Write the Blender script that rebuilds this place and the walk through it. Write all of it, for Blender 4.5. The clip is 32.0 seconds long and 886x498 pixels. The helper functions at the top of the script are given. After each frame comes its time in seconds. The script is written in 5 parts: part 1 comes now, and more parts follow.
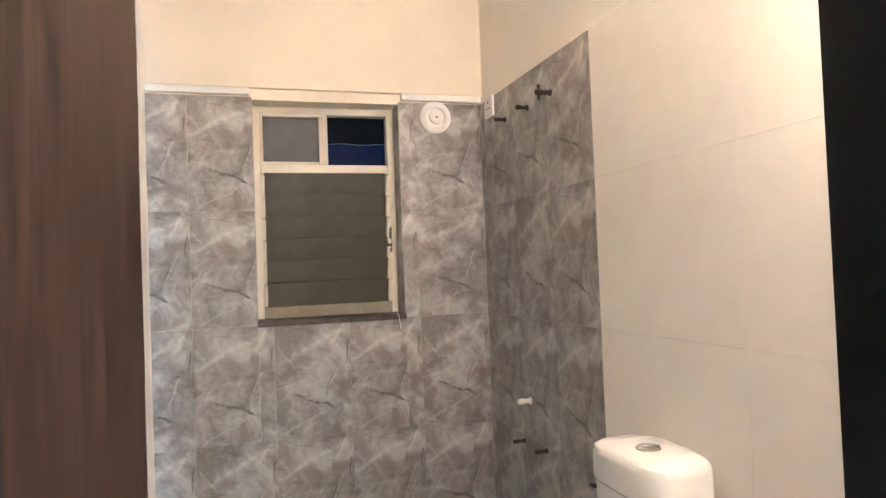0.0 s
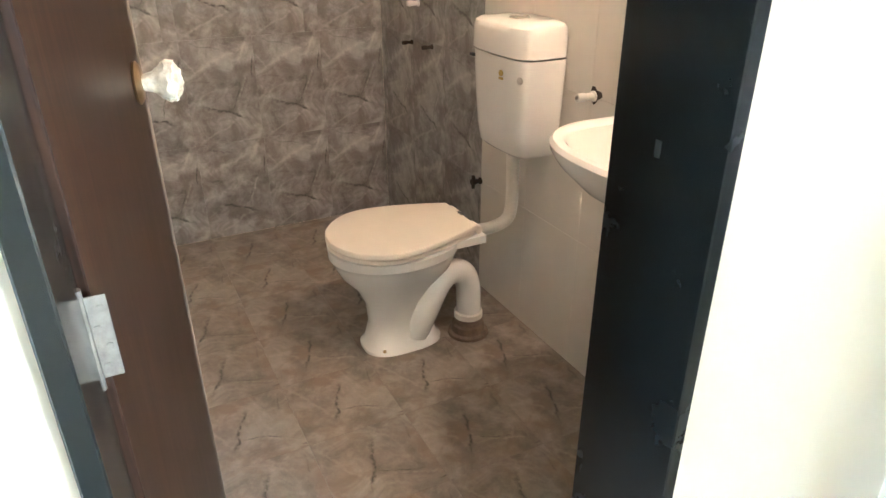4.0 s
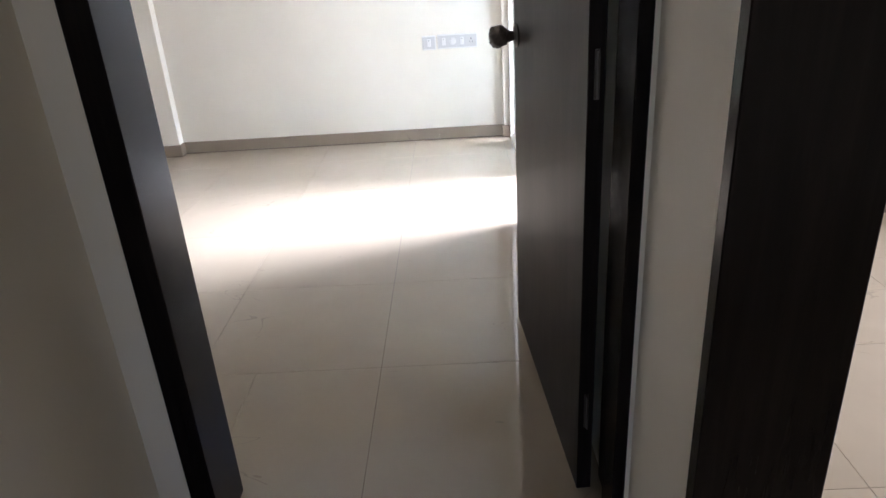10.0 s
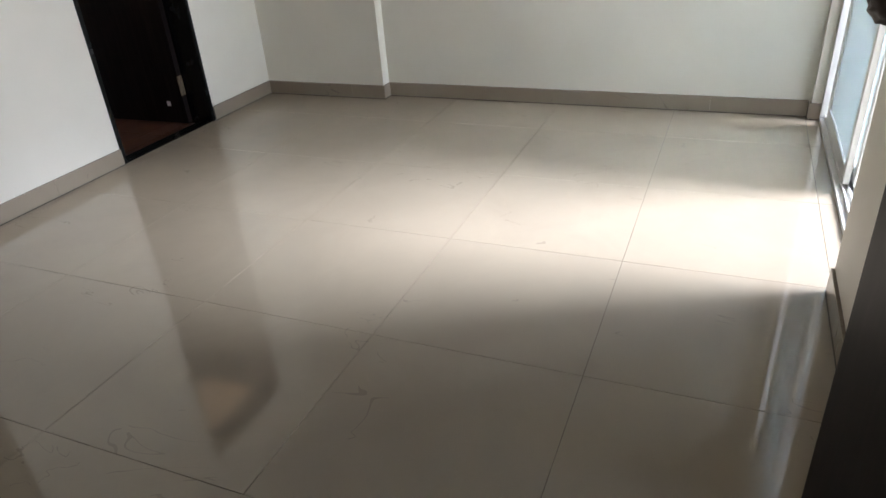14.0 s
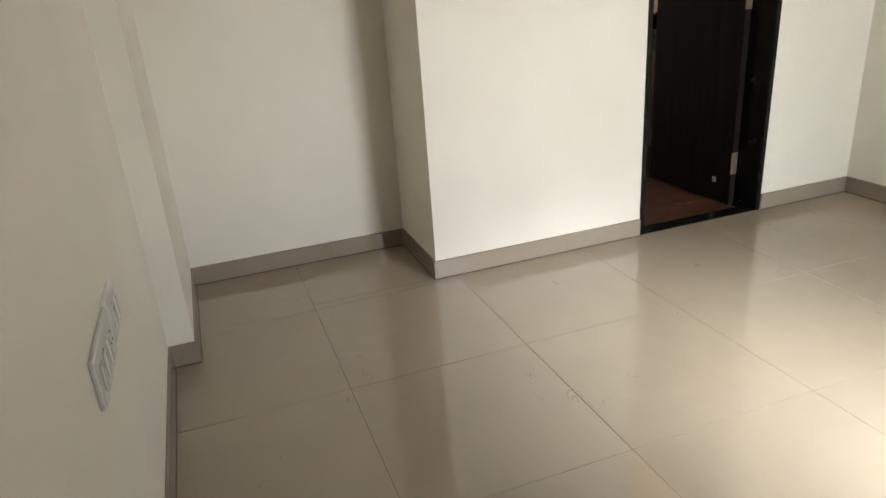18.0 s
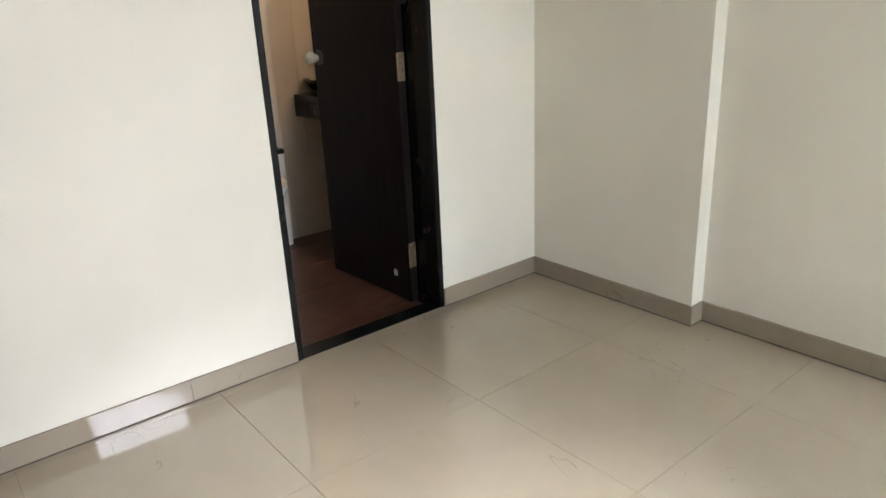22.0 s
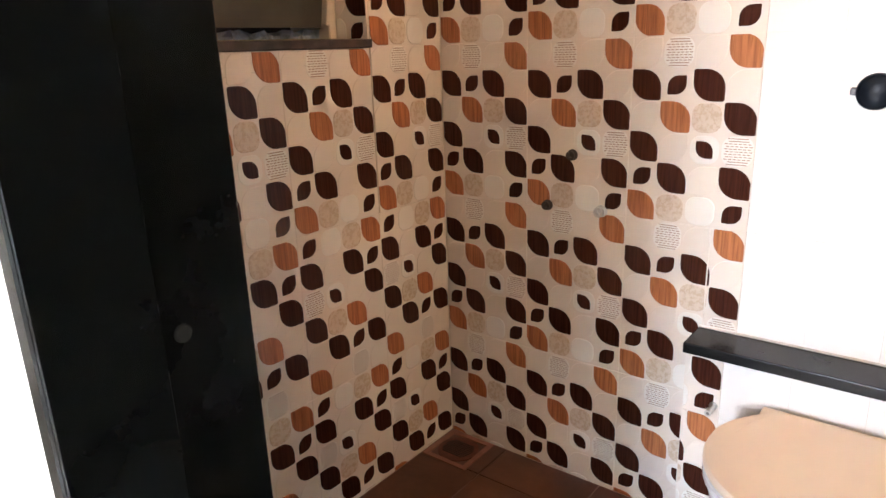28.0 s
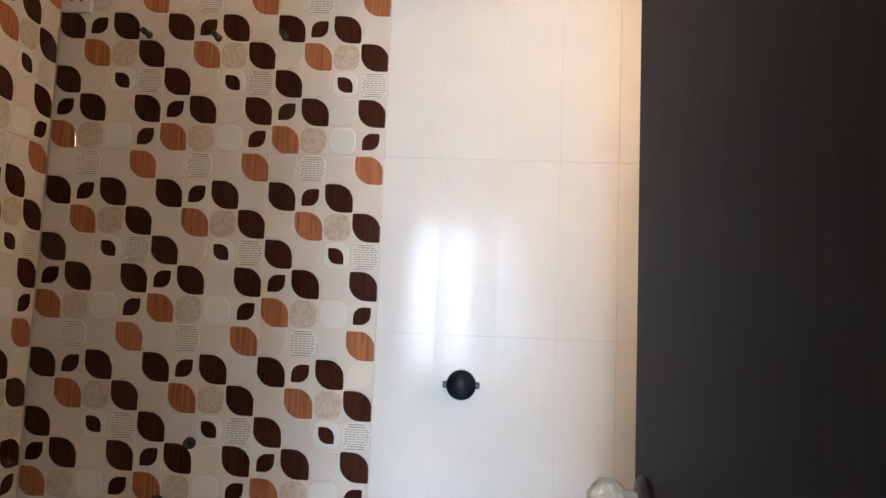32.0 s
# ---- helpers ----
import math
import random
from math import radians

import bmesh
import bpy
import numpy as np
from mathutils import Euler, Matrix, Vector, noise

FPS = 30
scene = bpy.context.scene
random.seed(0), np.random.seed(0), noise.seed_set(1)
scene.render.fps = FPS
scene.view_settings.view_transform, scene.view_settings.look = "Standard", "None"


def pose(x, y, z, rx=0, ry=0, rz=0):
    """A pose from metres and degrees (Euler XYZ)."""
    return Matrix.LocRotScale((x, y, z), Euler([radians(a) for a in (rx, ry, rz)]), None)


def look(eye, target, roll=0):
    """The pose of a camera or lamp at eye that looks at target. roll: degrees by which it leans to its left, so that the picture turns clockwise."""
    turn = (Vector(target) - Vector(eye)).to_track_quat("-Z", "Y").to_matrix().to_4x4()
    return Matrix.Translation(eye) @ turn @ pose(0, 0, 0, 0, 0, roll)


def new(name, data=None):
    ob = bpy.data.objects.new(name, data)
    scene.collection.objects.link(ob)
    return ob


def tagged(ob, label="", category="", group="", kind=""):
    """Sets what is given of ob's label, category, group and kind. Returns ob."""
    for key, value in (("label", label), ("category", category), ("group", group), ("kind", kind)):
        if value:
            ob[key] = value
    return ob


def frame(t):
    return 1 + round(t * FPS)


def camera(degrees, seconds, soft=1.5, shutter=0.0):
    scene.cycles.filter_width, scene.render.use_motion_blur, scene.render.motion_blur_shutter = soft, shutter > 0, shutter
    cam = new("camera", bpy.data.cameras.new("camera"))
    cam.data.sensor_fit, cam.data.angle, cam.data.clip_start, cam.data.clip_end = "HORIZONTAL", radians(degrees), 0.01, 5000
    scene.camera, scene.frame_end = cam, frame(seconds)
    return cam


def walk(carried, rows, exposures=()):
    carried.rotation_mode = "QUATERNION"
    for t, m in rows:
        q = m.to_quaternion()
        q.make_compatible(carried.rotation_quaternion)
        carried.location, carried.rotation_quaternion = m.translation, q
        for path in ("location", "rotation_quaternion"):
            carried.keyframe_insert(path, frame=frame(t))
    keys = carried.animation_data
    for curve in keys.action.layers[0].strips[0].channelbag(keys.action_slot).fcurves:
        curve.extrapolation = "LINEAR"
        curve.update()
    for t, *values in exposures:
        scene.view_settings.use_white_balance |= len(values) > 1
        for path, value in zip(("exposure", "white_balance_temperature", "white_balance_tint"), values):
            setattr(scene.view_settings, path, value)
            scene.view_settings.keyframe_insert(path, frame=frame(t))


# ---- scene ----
cam = camera(66.5, 32.0)
PATH = [
    (0, (-0.219, -1.21, 1.53), (-2.13, -0.623, 1.584), -2.2),
    (0.5, (-0.214, -1.216, 1.483), (-2.12, -0.611, 1.427), -2.3),
    (1, (-0.213, -1.21, 1.428), (-2.11, -0.609, 1.23), -3.0),
    (1.5, (-0.223, -1.216, 1.399), (-2.094, -0.622, 1.019), -3.0),
    (2, (-0.204, -1.207, 1.407), (-2.034, -0.642, 0.833), -3.0),
    (2.5, (-0.189, -1.214, 1.381), (-1.972, -0.661, 0.662), -3.2),
    (4.5, (0.148, -1.458, 1.321), (-1.326, -0.477, 0.39), 0.5),
    (5, (0.172, -1.48, 1.293), (-1.106, -0.266, 0.348), -0.1),
    (5.5, (0.239, -1.53, 1.277), (-0.813, -0.109, 0.343), -3.1),
    (6, (0.27, -1.62, 1.313), (-0.637, -0.133, 0.33), -2.7),
    (6.5, (0.284, -1.624, 1.341), (-0.407, -0.037, 0.34), -3.0),
    (7, (0.248, -1.648, 1.329), (-0.263, -0.003, 0.313), -1.0),
    (7.5, (0.259, -1.674, 1.33), (-0.085, 0.012, 0.312), -0.5),
    (8, (0.249, -1.659, 1.34), (-0.054, 0.061, 0.366), -0.8),
    (8.5, (0.261, -1.65, 1.342), (0.125, 0.128, 0.437), -1.3),
    (9, (0.215, -1.64, 1.345), (0.209, 0.16, 0.472), -1.1),
    (9.5, (0.267, -1.603, 1.33), (0.332, 0.211, 0.488), -1.5),
    (10, (0.292, -1.304, 1.29), (0.239, 0.524, 0.481), -3.7),
    (10.5, (0.271, -1.108, 1.283), (0.159, 0.719, 0.479), -2.9),
    (11, (0.224, -0.842, 1.277), (0.064, 1.009, 0.538), -1.2),
    (11.5, (0.217, -0.689, 1.236), (0.011, 1.122, 0.414), -2.7),
    (12, (0.258, -0.494, 1.231), (-0.103, 1.298, 0.42), -2.8),
    (12.5, (0.306, -0.357, 1.217), (-0.269, 1.369, 0.386), -6.1),
    (13, (0.283, -0.317, 1.21), (-0.34, 1.383, 0.359), -4.7),
    (13.5, (0.28, -0.235, 1.198), (-0.405, 1.378, 0.235), -4.7),
    (15.5, (0.176, 0.041, 1.206), (-0.827, 1.523, 0.312), -4.2),
    (16, (0.155, 0.123, 1.201), (-1.099, 1.426, 0.346), -4.7),
    (16.5, (0.175, 0.179, 1.223), (-1.21, 1.336, 0.361), -3.7),
    (17, (0.113, 0.222, 1.207), (-1.377, 1.221, 0.323), -3.3),
    (17.5, (0.043, 0.291, 1.211), (-1.561, 1.128, 0.357), -3.4),
    (18, (-0.017, 0.345, 1.23), (-1.774, 0.944, 0.486), -4.2),
    (18.5, (0.035, 0.396, 1.251), (-1.799, 0.735, 0.529), -4.7),
    (19, (0.054, 0.391, 1.239), (-1.801, 0.613, 0.526), -5.0),
    (19.5, (-0.001, 0.391, 1.215), (-1.779, 0.948, 0.49), -3.2),
    (20, (-0.05, 0.433, 1.219), (-1.586, 1.474, 0.474), -2.3),
    (20.5, (-0.117, 0.492, 1.203), (-1.477, 1.741, 0.435), -3.2),
    (21, (-0.14, 0.723, 1.197), (-1.496, 2.006, 0.479), -3.3),
    (21.5, (-0.239, 0.943, 1.209), (-1.668, 2.16, 0.52), -2.3),
    (22, (-0.415, 1.238, 1.244), (-1.892, 2.416, 0.587), -2.7),
    (22.5, (-0.549, 1.499, 1.215), (-2.158, 2.535, 0.635), -3.4),
    (23, (-0.636, 1.782, 1.236), (-2.325, 2.633, 0.588), -2.1),
    (23.5, (-0.807, 2.02, 1.247), (-2.519, 2.764, 0.531), -1.6),
    (24, (-1.004, 2.189, 1.235), (-2.783, 2.786, 0.543), -2.5),
    (24.5, (-1.163, 2.478, 1.251), (-3.036, 2.683, 0.579), -1.2),
    (26.5, (-2.114, 2.821, 1.284), (-3.916, 2.302, 0.59), -2.4),
    (27, (-2.279, 2.811, 1.243), (-4.017, 2.043, 0.62), -2.1),
    (27.5, (-2.388, 2.784, 1.259), (-4.04, 1.795, 0.718), -3.3),
    (28, (-2.433, 2.782, 1.263), (-3.935, 1.593, 0.689), -1.9),
    (28.5, (-2.457, 2.803, 1.236), (-3.89, 1.518, 0.695), -1.7),
    (29, (-2.462, 2.824, 1.241), (-4.044, 1.645, 0.912), -0.1),
    (29.5, (-2.452, 2.816, 1.279), (-4.123, 1.725, 1.14), 1.2),
    (30, (-2.44, 2.807, 1.326), (-4.152, 1.773, 1.333), 3.5),
    (30.5, (-2.43, 2.767, 1.343), (-4.222, 1.891, 1.486), 5.2),
    (31, (-2.397, 2.735, 1.344), (-4.29, 2.13, 1.577), 4.3),
    (31.5, (-2.382, 2.697, 1.332), (-4.331, 2.327, 1.583), 3.3),
    (32, (-2.37, 2.649, 1.332), (-4.359, 2.54, 1.511), 2.3),
]
walk(cam, [(t, look(eye, target, roll)) for t, eye, target, roll in PATH],
     [(0, 6.25, 4700, 4), (2.5, 6.9, 4650, 2), (4.5, 5.75, 5400, 7), (5, 5.15, 5500, 8), (5.5, 4.45, 5750, 9), (6, 3.8, 5850, 11), (7, 3.25, 5750, 13), (9, 2.75, 5700, 20), (11, 2.05, 5880, 25), (13, 1.5, 5900, 21), (16, 1.6, 6000, 13), (17, 1.9, 6350, 14), (18, 2.1, 6550, 15),
      (19, 2.2, 6450, 16), (20, 1.85, 5900, 15), (21, 1.9, 6000, 15), (22, 2.1, 6250, 16), (23, 2.0, 6300, 17), (24.5, 2.0, 6350, 16), (26.5, 2.85, 6300, 20), (28, 3.7, 6000, 22), (29, 3.85, 6400, 27), (30, 3.5, 6350, 26), (31, 3.05, 6000, 23), (32, 2.75, 5300, 14)])

# ---- light ----
world = bpy.data.worlds.new("sky")
scene.world = world
world.use_nodes = True
sky = world.node_tree.nodes.new("ShaderNodeTexSky")
sky.sky_type, sky.sun_disc = "NISHITA", False
SUN_AZ, SUN_EL = 80.0, 41.0       # compass degrees from +y towards +x, and height
sky.sun_elevation, sky.sun_rotation = radians(SUN_EL), radians(SUN_AZ)
backdrop = world.node_tree.nodes["Background"]
world.node_tree.links.new(sky.outputs["Color"], backdrop.inputs["Color"])
backdrop.inputs["Strength"].default_value = 0.15


def lamp(name, kind, energy, m, color=(1, 1, 1), **more):
    data = bpy.data.lights.new(name, kind)
    data.energy, data.color = energy, color
    for k, v in more.items():
        if k == "angle":
            data.angle = v
        elif k == "size":
            data.size = v
        elif k == "size_y":
            data.shape, data.size_y = "RECTANGLE", v
        elif k == "radius":
            data.shadow_soft_size = v
    ob = new(name, data)
    ob.matrix_basis = m
    return ob


sun_way = Vector((math.sin(radians(SUN_AZ)) * math.cos(radians(SUN_EL)), math.cos(radians(SUN_AZ)) * math.cos(radians(SUN_EL)), math.sin(radians(SUN_EL))))
lamp("sun", "SUN", 5.0, look(sun_way * 20, (0, 0, 0)), (0.90, 0.96, 1.0), angle=radians(27))
# balcony daylight, then lamps for unseen windows added to the living and east rooms
lamp("balcony_daylight", "AREA", 29, look((2.10, 2.62, 1.65), (-1.0, 2.62, 1.1)), (0.92, 0.97, 1.0), size=1.35, size_y=2.0)
lamp("living_room_daylight", "AREA", 3, look((0.0, -7.35, 1.55), (0.0, 0, 0.8)), (1.0, 0.98, 0.91), size=2.3, size_y=1.2)
lamp("east_room_daylight", "AREA", 10, look((4.24, 0.80, 1.52), (0, 0.80, 1.3)), (1.0, 0.99, 0.94), size=1.05, size_y=1.2)
# bulbs over the two basins
lamp("bath_bulb", "POINT", 0.78, pose(-0.69, -0.30, 2.24), (1.0, 0.66, 0.43), radius=0.035)
lamp("basin_bulb", "POINT", 2.4, pose(-3.35, 3.42, 2.15), (1.0, 0.65, 0.36), radius=0.04)

# ---- small helpers ----
def mesh_object(name, bm, mats, parent=None, label="", smooth=False):
    """Links a bmesh as one mesh object."""
    me = bpy.data.meshes.new(name)
    if smooth:
        for fc in bm.faces:
            fc.smooth = True
    bm.to_mesh(me)
    bm.free()
    for mt in (mats if isinstance(mats, (list, tuple)) else [mats]):
        me.materials.append(mt)
    if smooth:
        me.set_sharp_from_angle(angle=radians(40))
    ob = new(name, me)
    if parent is not None:
        ob.parent = parent
    if label:
        ob["label"] = label
    return ob


def part(name, bm, material, parent, label="", smooth=False):
    return mesh_object(name, bm, material, parent, label, smooth)


def thing(name, label, category, group="", kind="", at=(0, 0, 0), rz=0.0):
    ob = new(name)
    ob.matrix_basis = pose(*at, 0, 0, rz)
    return tagged(ob, label, category, group, kind)


def add_box(bm, x0, x1, y0, y1, z0, z1, bevel=0.0, seg=1, mat=0):
    v = [bm.verts.new((x, y, z)) for z in (z0, z1) for y in (y0, y1) for x in (x0, x1)]
    fs = [bm.faces.new([v[i] for i in q]) for q in
          ((0, 2, 3, 1), (4, 5, 7, 6), (0, 1, 5, 4), (2, 6, 7, 3), (0, 4, 6, 2), (1, 3, 7, 5))]
    for fc in fs:
        fc.material_index = mat
    if bevel > 0:
        es = list({e for fc in fs for e in fc.edges})
        bmesh.ops.bevel(bm, geom=es, offset=bevel, segments=seg, profile=0.5, affect="EDGES", clamp_overlap=True)
    return fs


def box_bm(x0, x1, y0, y1, z0, z1, bevel=0.0, seg=1):
    bm = bmesh.new()
    add_box(bm, x0, x1, y0, y1, z0, z1, bevel, seg)
    return bm


def loft(bm, rings, cap0=True, cap1=True, mat=0):
    """Skins closed rings of equal length."""
    rows = [[bm.verts.new(p) for p in r] for r in rings]
    n = len(rows[0])
    for a, b in zip(rows, rows[1:]):
        for i in range(n):
            fc = bm.faces.new((a[i], a[(i + 1) % n], b[(i + 1) % n], b[i]))
            fc.material_index = mat
    if cap0:
        bm.faces.new(rows[0][::-1]).material_index = mat
    if cap1:
        bm.faces.new(rows[-1]).material_index = mat
    return rows


def lathe(bm, profile, steps=20, base=(0, 0, 0), axis="z", mat=0):
    """Turns (radius, height) pairs round an axis through base."""
    rings = []
    for r, h in profile:
        ring = []
        for i in range(steps):
            a = 2 * math.pi * i / steps
            c, s = r * math.cos(a), r * math.sin(a)
            p = {"z": (c, s, h), "x": (h, c, s), "y": (s, h, c)}[axis]
            ring.append((base[0] + p[0], base[1] + p[1], base[2] + p[2]))
        rings.append(ring)
    loft(bm, rings, mat=mat)


def tube(bm, points, radius, steps=12, mat=0):
    """A round pipe along points; radius may be a list."""
    pts = [Vector(p) for p in points]
    rads = radius if isinstance(radius, (list, tuple)) else [radius] * len(pts)
    rings, side = [], None
    for i, p in enumerate(pts):
        d = (pts[min(i + 1, len(pts) - 1)] - pts[max(i - 1, 0)]).normalized()
        if side is None:
            side = d.orthogonal().normalized()
        side = (side - d * side.dot(d)).normalized()
        up = d.cross(side)
        rings.append([p + rads[i] * (math.cos(2 * math.pi * k / steps) * side + math.sin(2 * math.pi * k / steps) * up) for k in range(steps)])
    loft(bm, rings, mat=mat)


def smooth_path(ctrl, n=6):
    """A Catmull-Rom line through points."""
    p = [Vector(c) for c in ctrl]
    p = [2 * p[0] - p[1]] + p + [2 * p[-1] - p[-2]]
    out = []
    for i in range(1, len(p) - 2):
        for k in range(n):
            t = k / n
            a, b, c, d = p[i - 1], p[i], p[i + 1], p[i + 2]
            out.append(0.5 * (2 * b + (c - a) * t + (2 * a - 5 * b + 4 * c - d) * t * t + (3 * b - a - 3 * c + d) * t ** 3))
    return out + [p[-2]]


# ---- materials ----
class Nodes:
    """A principled material with a few shorthands."""

    def __init__(self, name, color=(0.8, 0.8, 0.8), rough=0.5, metal=0.0, spec=0.5, coat=0.0):
        self.mat = bpy.data.materials.new(name)
        self.mat.use_nodes = True
        self.t = self.mat.node_tree
        self.b = self.t.nodes["Principled BSDF"]
        self.b.inputs["Base Color"].default_value = (*color, 1)
        self.b.inputs["Roughness"].default_value = rough
        self.b.inputs["Metallic"].default_value = metal
        self.b.inputs["Specular IOR Level"].default_value = spec
        self.b.inputs["Coat Weight"].default_value = coat
        self.b.inputs["Coat Roughness"].default_value = 0.08

    def node(self, kind, **inputs):
        n = self.t.nodes.new(kind)
        for k, v in inputs.items():
            n.inputs[k.replace("_", " ")].default_value = v
        return n

    def link(self, a, b):
        self.t.links.new(a, b)

    def coords(self, which="Object", scale=(1, 1, 1)):
        tc = self.node("ShaderNodeTexCoord")
        mp = self.node("ShaderNodeMapping")
        mp.inputs["Scale"].default_value = scale
        self.link(tc.outputs[which], mp.inputs["Vector"])
        return mp.outputs["Vector"]

    def world(self, scale=(1, 1, 1)):
        g = self.node("ShaderNodeNewGeometry")
        mp = self.node("ShaderNodeMapping")
        mp.inputs["Scale"].default_value = scale
        self.link(g.outputs["Position"], mp.inputs["Vector"])
        return mp.outputs["Vector"]

    def noise(self, vec, scale, detail=4.0, rough=0.55, distort=0.0):
        n = self.node("ShaderNodeTexNoise", Scale=scale, Detail=detail, Roughness=rough, Distortion=distort)
        self.link(vec, n.inputs["Vector"])
        return n.outputs["Fac"]

    def ramp(self, fac, stops):
        r = self.node("ShaderNodeValToRGB")
        el = r.color_ramp.elements
        while len(el) < len(stops):
            el.new(0.5)
        for e, (p, c) in zip(el, stops):
            e.position, e.color = p, (*c, 1)
        self.link(fac, r.inputs["Fac"])
        return r.outputs["Color"]

    def mix(self, fac, a, b, kind="MIX"):
        m = self.node("ShaderNodeMix")
        m.data_type, m.blend_type = "RGBA", kind
        for sock, v in ((0, fac), (6, a), (7, b)):
            if isinstance(v, (int, float)):
                m.inputs[sock].default_value = v
            elif isinstance(v, tuple):
                m.inputs[sock].default_value = (*v, 1)
            else:
                self.link(v, m.inputs[sock])
        return m.outputs[2]

    def math(self, op, a, b=0.0):
        m = self.node("ShaderNodeMath")
        m.operation = op
        for i, v in enumerate((a, b)):
            if isinstance(v, (int, float)):
                m.inputs[i].default_value = v
            else:
                self.link(v, m.inputs[i])
        return m.outputs[0]

    def color(self, sock):
        self.link(sock, self.b.inputs["Base Color"])
        return self

    def rough(self, sock):
        self.link(sock, self.b.inputs["Roughness"])
        return self

    def bump(self, sock, strength, distance=0.001):
        n = self.node("ShaderNodeBump", Strength=strength, Distance=distance)
        self.link(sock, n.inputs["Height"])
        self.link(n.outputs["Normal"], self.b.inputs["Normal"])
        return self

    def random(self):
        return self.node("ShaderNodeObjectInfo").outputs["Random"]


def paint_mat(name, color, rough=0.55, mottling=0.04):
    m = Nodes(name, color, rough, spec=0.35)
    v = m.world()
    big, fine = m.noise(v, 1.3, 3), m.noise(v, 90, 3)
    hi = tuple(min(1, c * (1 + mottling)) for c in color)
    lo = tuple(c * (1 - mottling * 1.5) for c in color)
    col = m.ramp(big, [(0.3, lo), (0.7, hi)])
    scuff = m.math("MULTIPLY", m.math("GREATER_THAN", m.noise(v, 5.5, 5, 0.7), 0.70), 0.10)
    m.color(m.mix(scuff, col, tuple(c * 0.7 for c in color)))
    return m.bump(fine, 0.25, 0.0015).mat


def wood_mat(name, dark, light, rough=0.35, grain=1.0, spec=0.5):
    m = Nodes(name, light, rough, spec=spec)
    v = m.coords("Object", (22 * grain, 22 * grain, 1.3 * grain))
    a = m.noise(v, 1.6, 8, 0.66, 0.9)
    b = m.noise(m.coords("Object", (120, 120, 3)), 2.0, 3)
    col = m.ramp(a, [(0.36, dark), (0.52, tuple(0.6 * d + 0.4 * l for d, l in zip(dark, light))), (0.68, light)])
    m.color(m.mix(m.math("MULTIPLY", b, 0.35), col, dark))
    r = m.ramp(m.noise(m.world(), 3.5, 5, 0.6), [(0.35, (rough * 0.97,) * 3), (0.7, (min(1, rough * 1.04),) * 3)])
    return m.rough(r).bump(b, 0.12, 0.0006).mat


def granite_mat(name, base=(0.0068, 0.0082, 0.0080), fleck=(0.0085, 0.0100, 0.0096), rough=0.24):
    m = Nodes(name, base, rough, spec=0.32)
    v = m.world()
    vo = m.node("ShaderNodeTexVoronoi", Scale=230.0)
    m.link(v, vo.inputs["Vector"])
    f = m.math("MULTIPLY", m.math("LESS_THAN", vo.outputs["Distance"], 0.20), m.noise(v, 60, 2))
    g = m.math("GREATER_THAN", m.noise(v, 26, 4, 0.7), 0.69)
    m.color(m.mix(m.math("MULTIPLY", g, 0.25), m.mix(f, base, fleck), fleck))
    r = m.ramp(m.noise(v, 6, 5, 0.65), [(0.35, (rough * 0.9,) * 3), (0.75, (rough * 1.25,) * 3)])
    return m.rough(r).bump(m.noise(v, 7, 4), 0.04, 0.002).mat


def floor_tile_mat(name, tone, rough=0.022, spec=0.85):
    m = Nodes(name, tone, rough, spec=spec)
    v = m.world()
    cloud = m.noise(v, 3.2, 5, 0.6, 0.6)
    speck = m.noise(v, 260, 2, 0.6)
    c0, c1 = tuple(t * 0.94 for t in tone), tuple(min(1, t * 1.05) for t in tone)
    col = m.mix(m.math("MULTIPLY", m.random(), 0.5), m.ramp(cloud, [(0.3, c0), (0.7, c1)]), c0)
    col = m.mix(m.math("MULTIPLY", m.math("GREATER_THAN", speck, 0.63), 0.10), col, tuple(t * 0.72 for t in tone))
    # thin dry smears and foot marks
    sm = m.noise(m.world((1.0, 1.8, 1)), 2.3, 3, 0.5, 1.2)
    line = m.math("LESS_THAN", m.math("ABSOLUTE", m.math("SUBTRACT", sm, 0.5)), 0.0035)
    line = m.math("MULTIPLY", line, m.math("GREATER_THAN", m.noise(v, 2.6, 2), 0.59))
    m.color(m.mix(m.math("MULTIPLY", line, 0.45), col, tuple(t * 0.6 for t in tone)))
    r = m.ramp(m.noise(v, 4.5, 6, 0.68), [(0.3, (rough,) * 3), (0.62, (rough * 1.3,) * 3), (0.8, (rough * 2.2,) * 3)])
    m.rough(r)
    return m.mat


# the print on each marble tile: centre, tilt, half length, half width, strength, dark or light
STREAKS = ((0.16, 0.365, 24, 0.17, 0.017, 0.95, 0), (0.25, 0.395, 58, 0.07, 0.012, 0.90, 0), (0.06, 0.21, 20, 0.12, 0.010, 0.50, 0),
           (0.12, 0.060, 27, 0.13, 0.009, 0.60, 0), (0.235, 0.235, 64, 0.08, 0.006, 0.70, 0), (0.04, 0.33, -52, 0.07, 0.006, 0.55, 0),
           (0.15, 0.135, -21, 0.115, 0.0078, 1.0, 1), (0.205, 0.195, 66, 0.075, 0.0036, 0.75, 1), (0.288, 0.325, 84, 0.055, 0.0046, 0.90, 1),
           (0.07, 0.275, -10, 0.05, 0.0050, 0.45, 1), (0.10, 0.42, -16, 0.07, 0.0042, 0.55, 1))


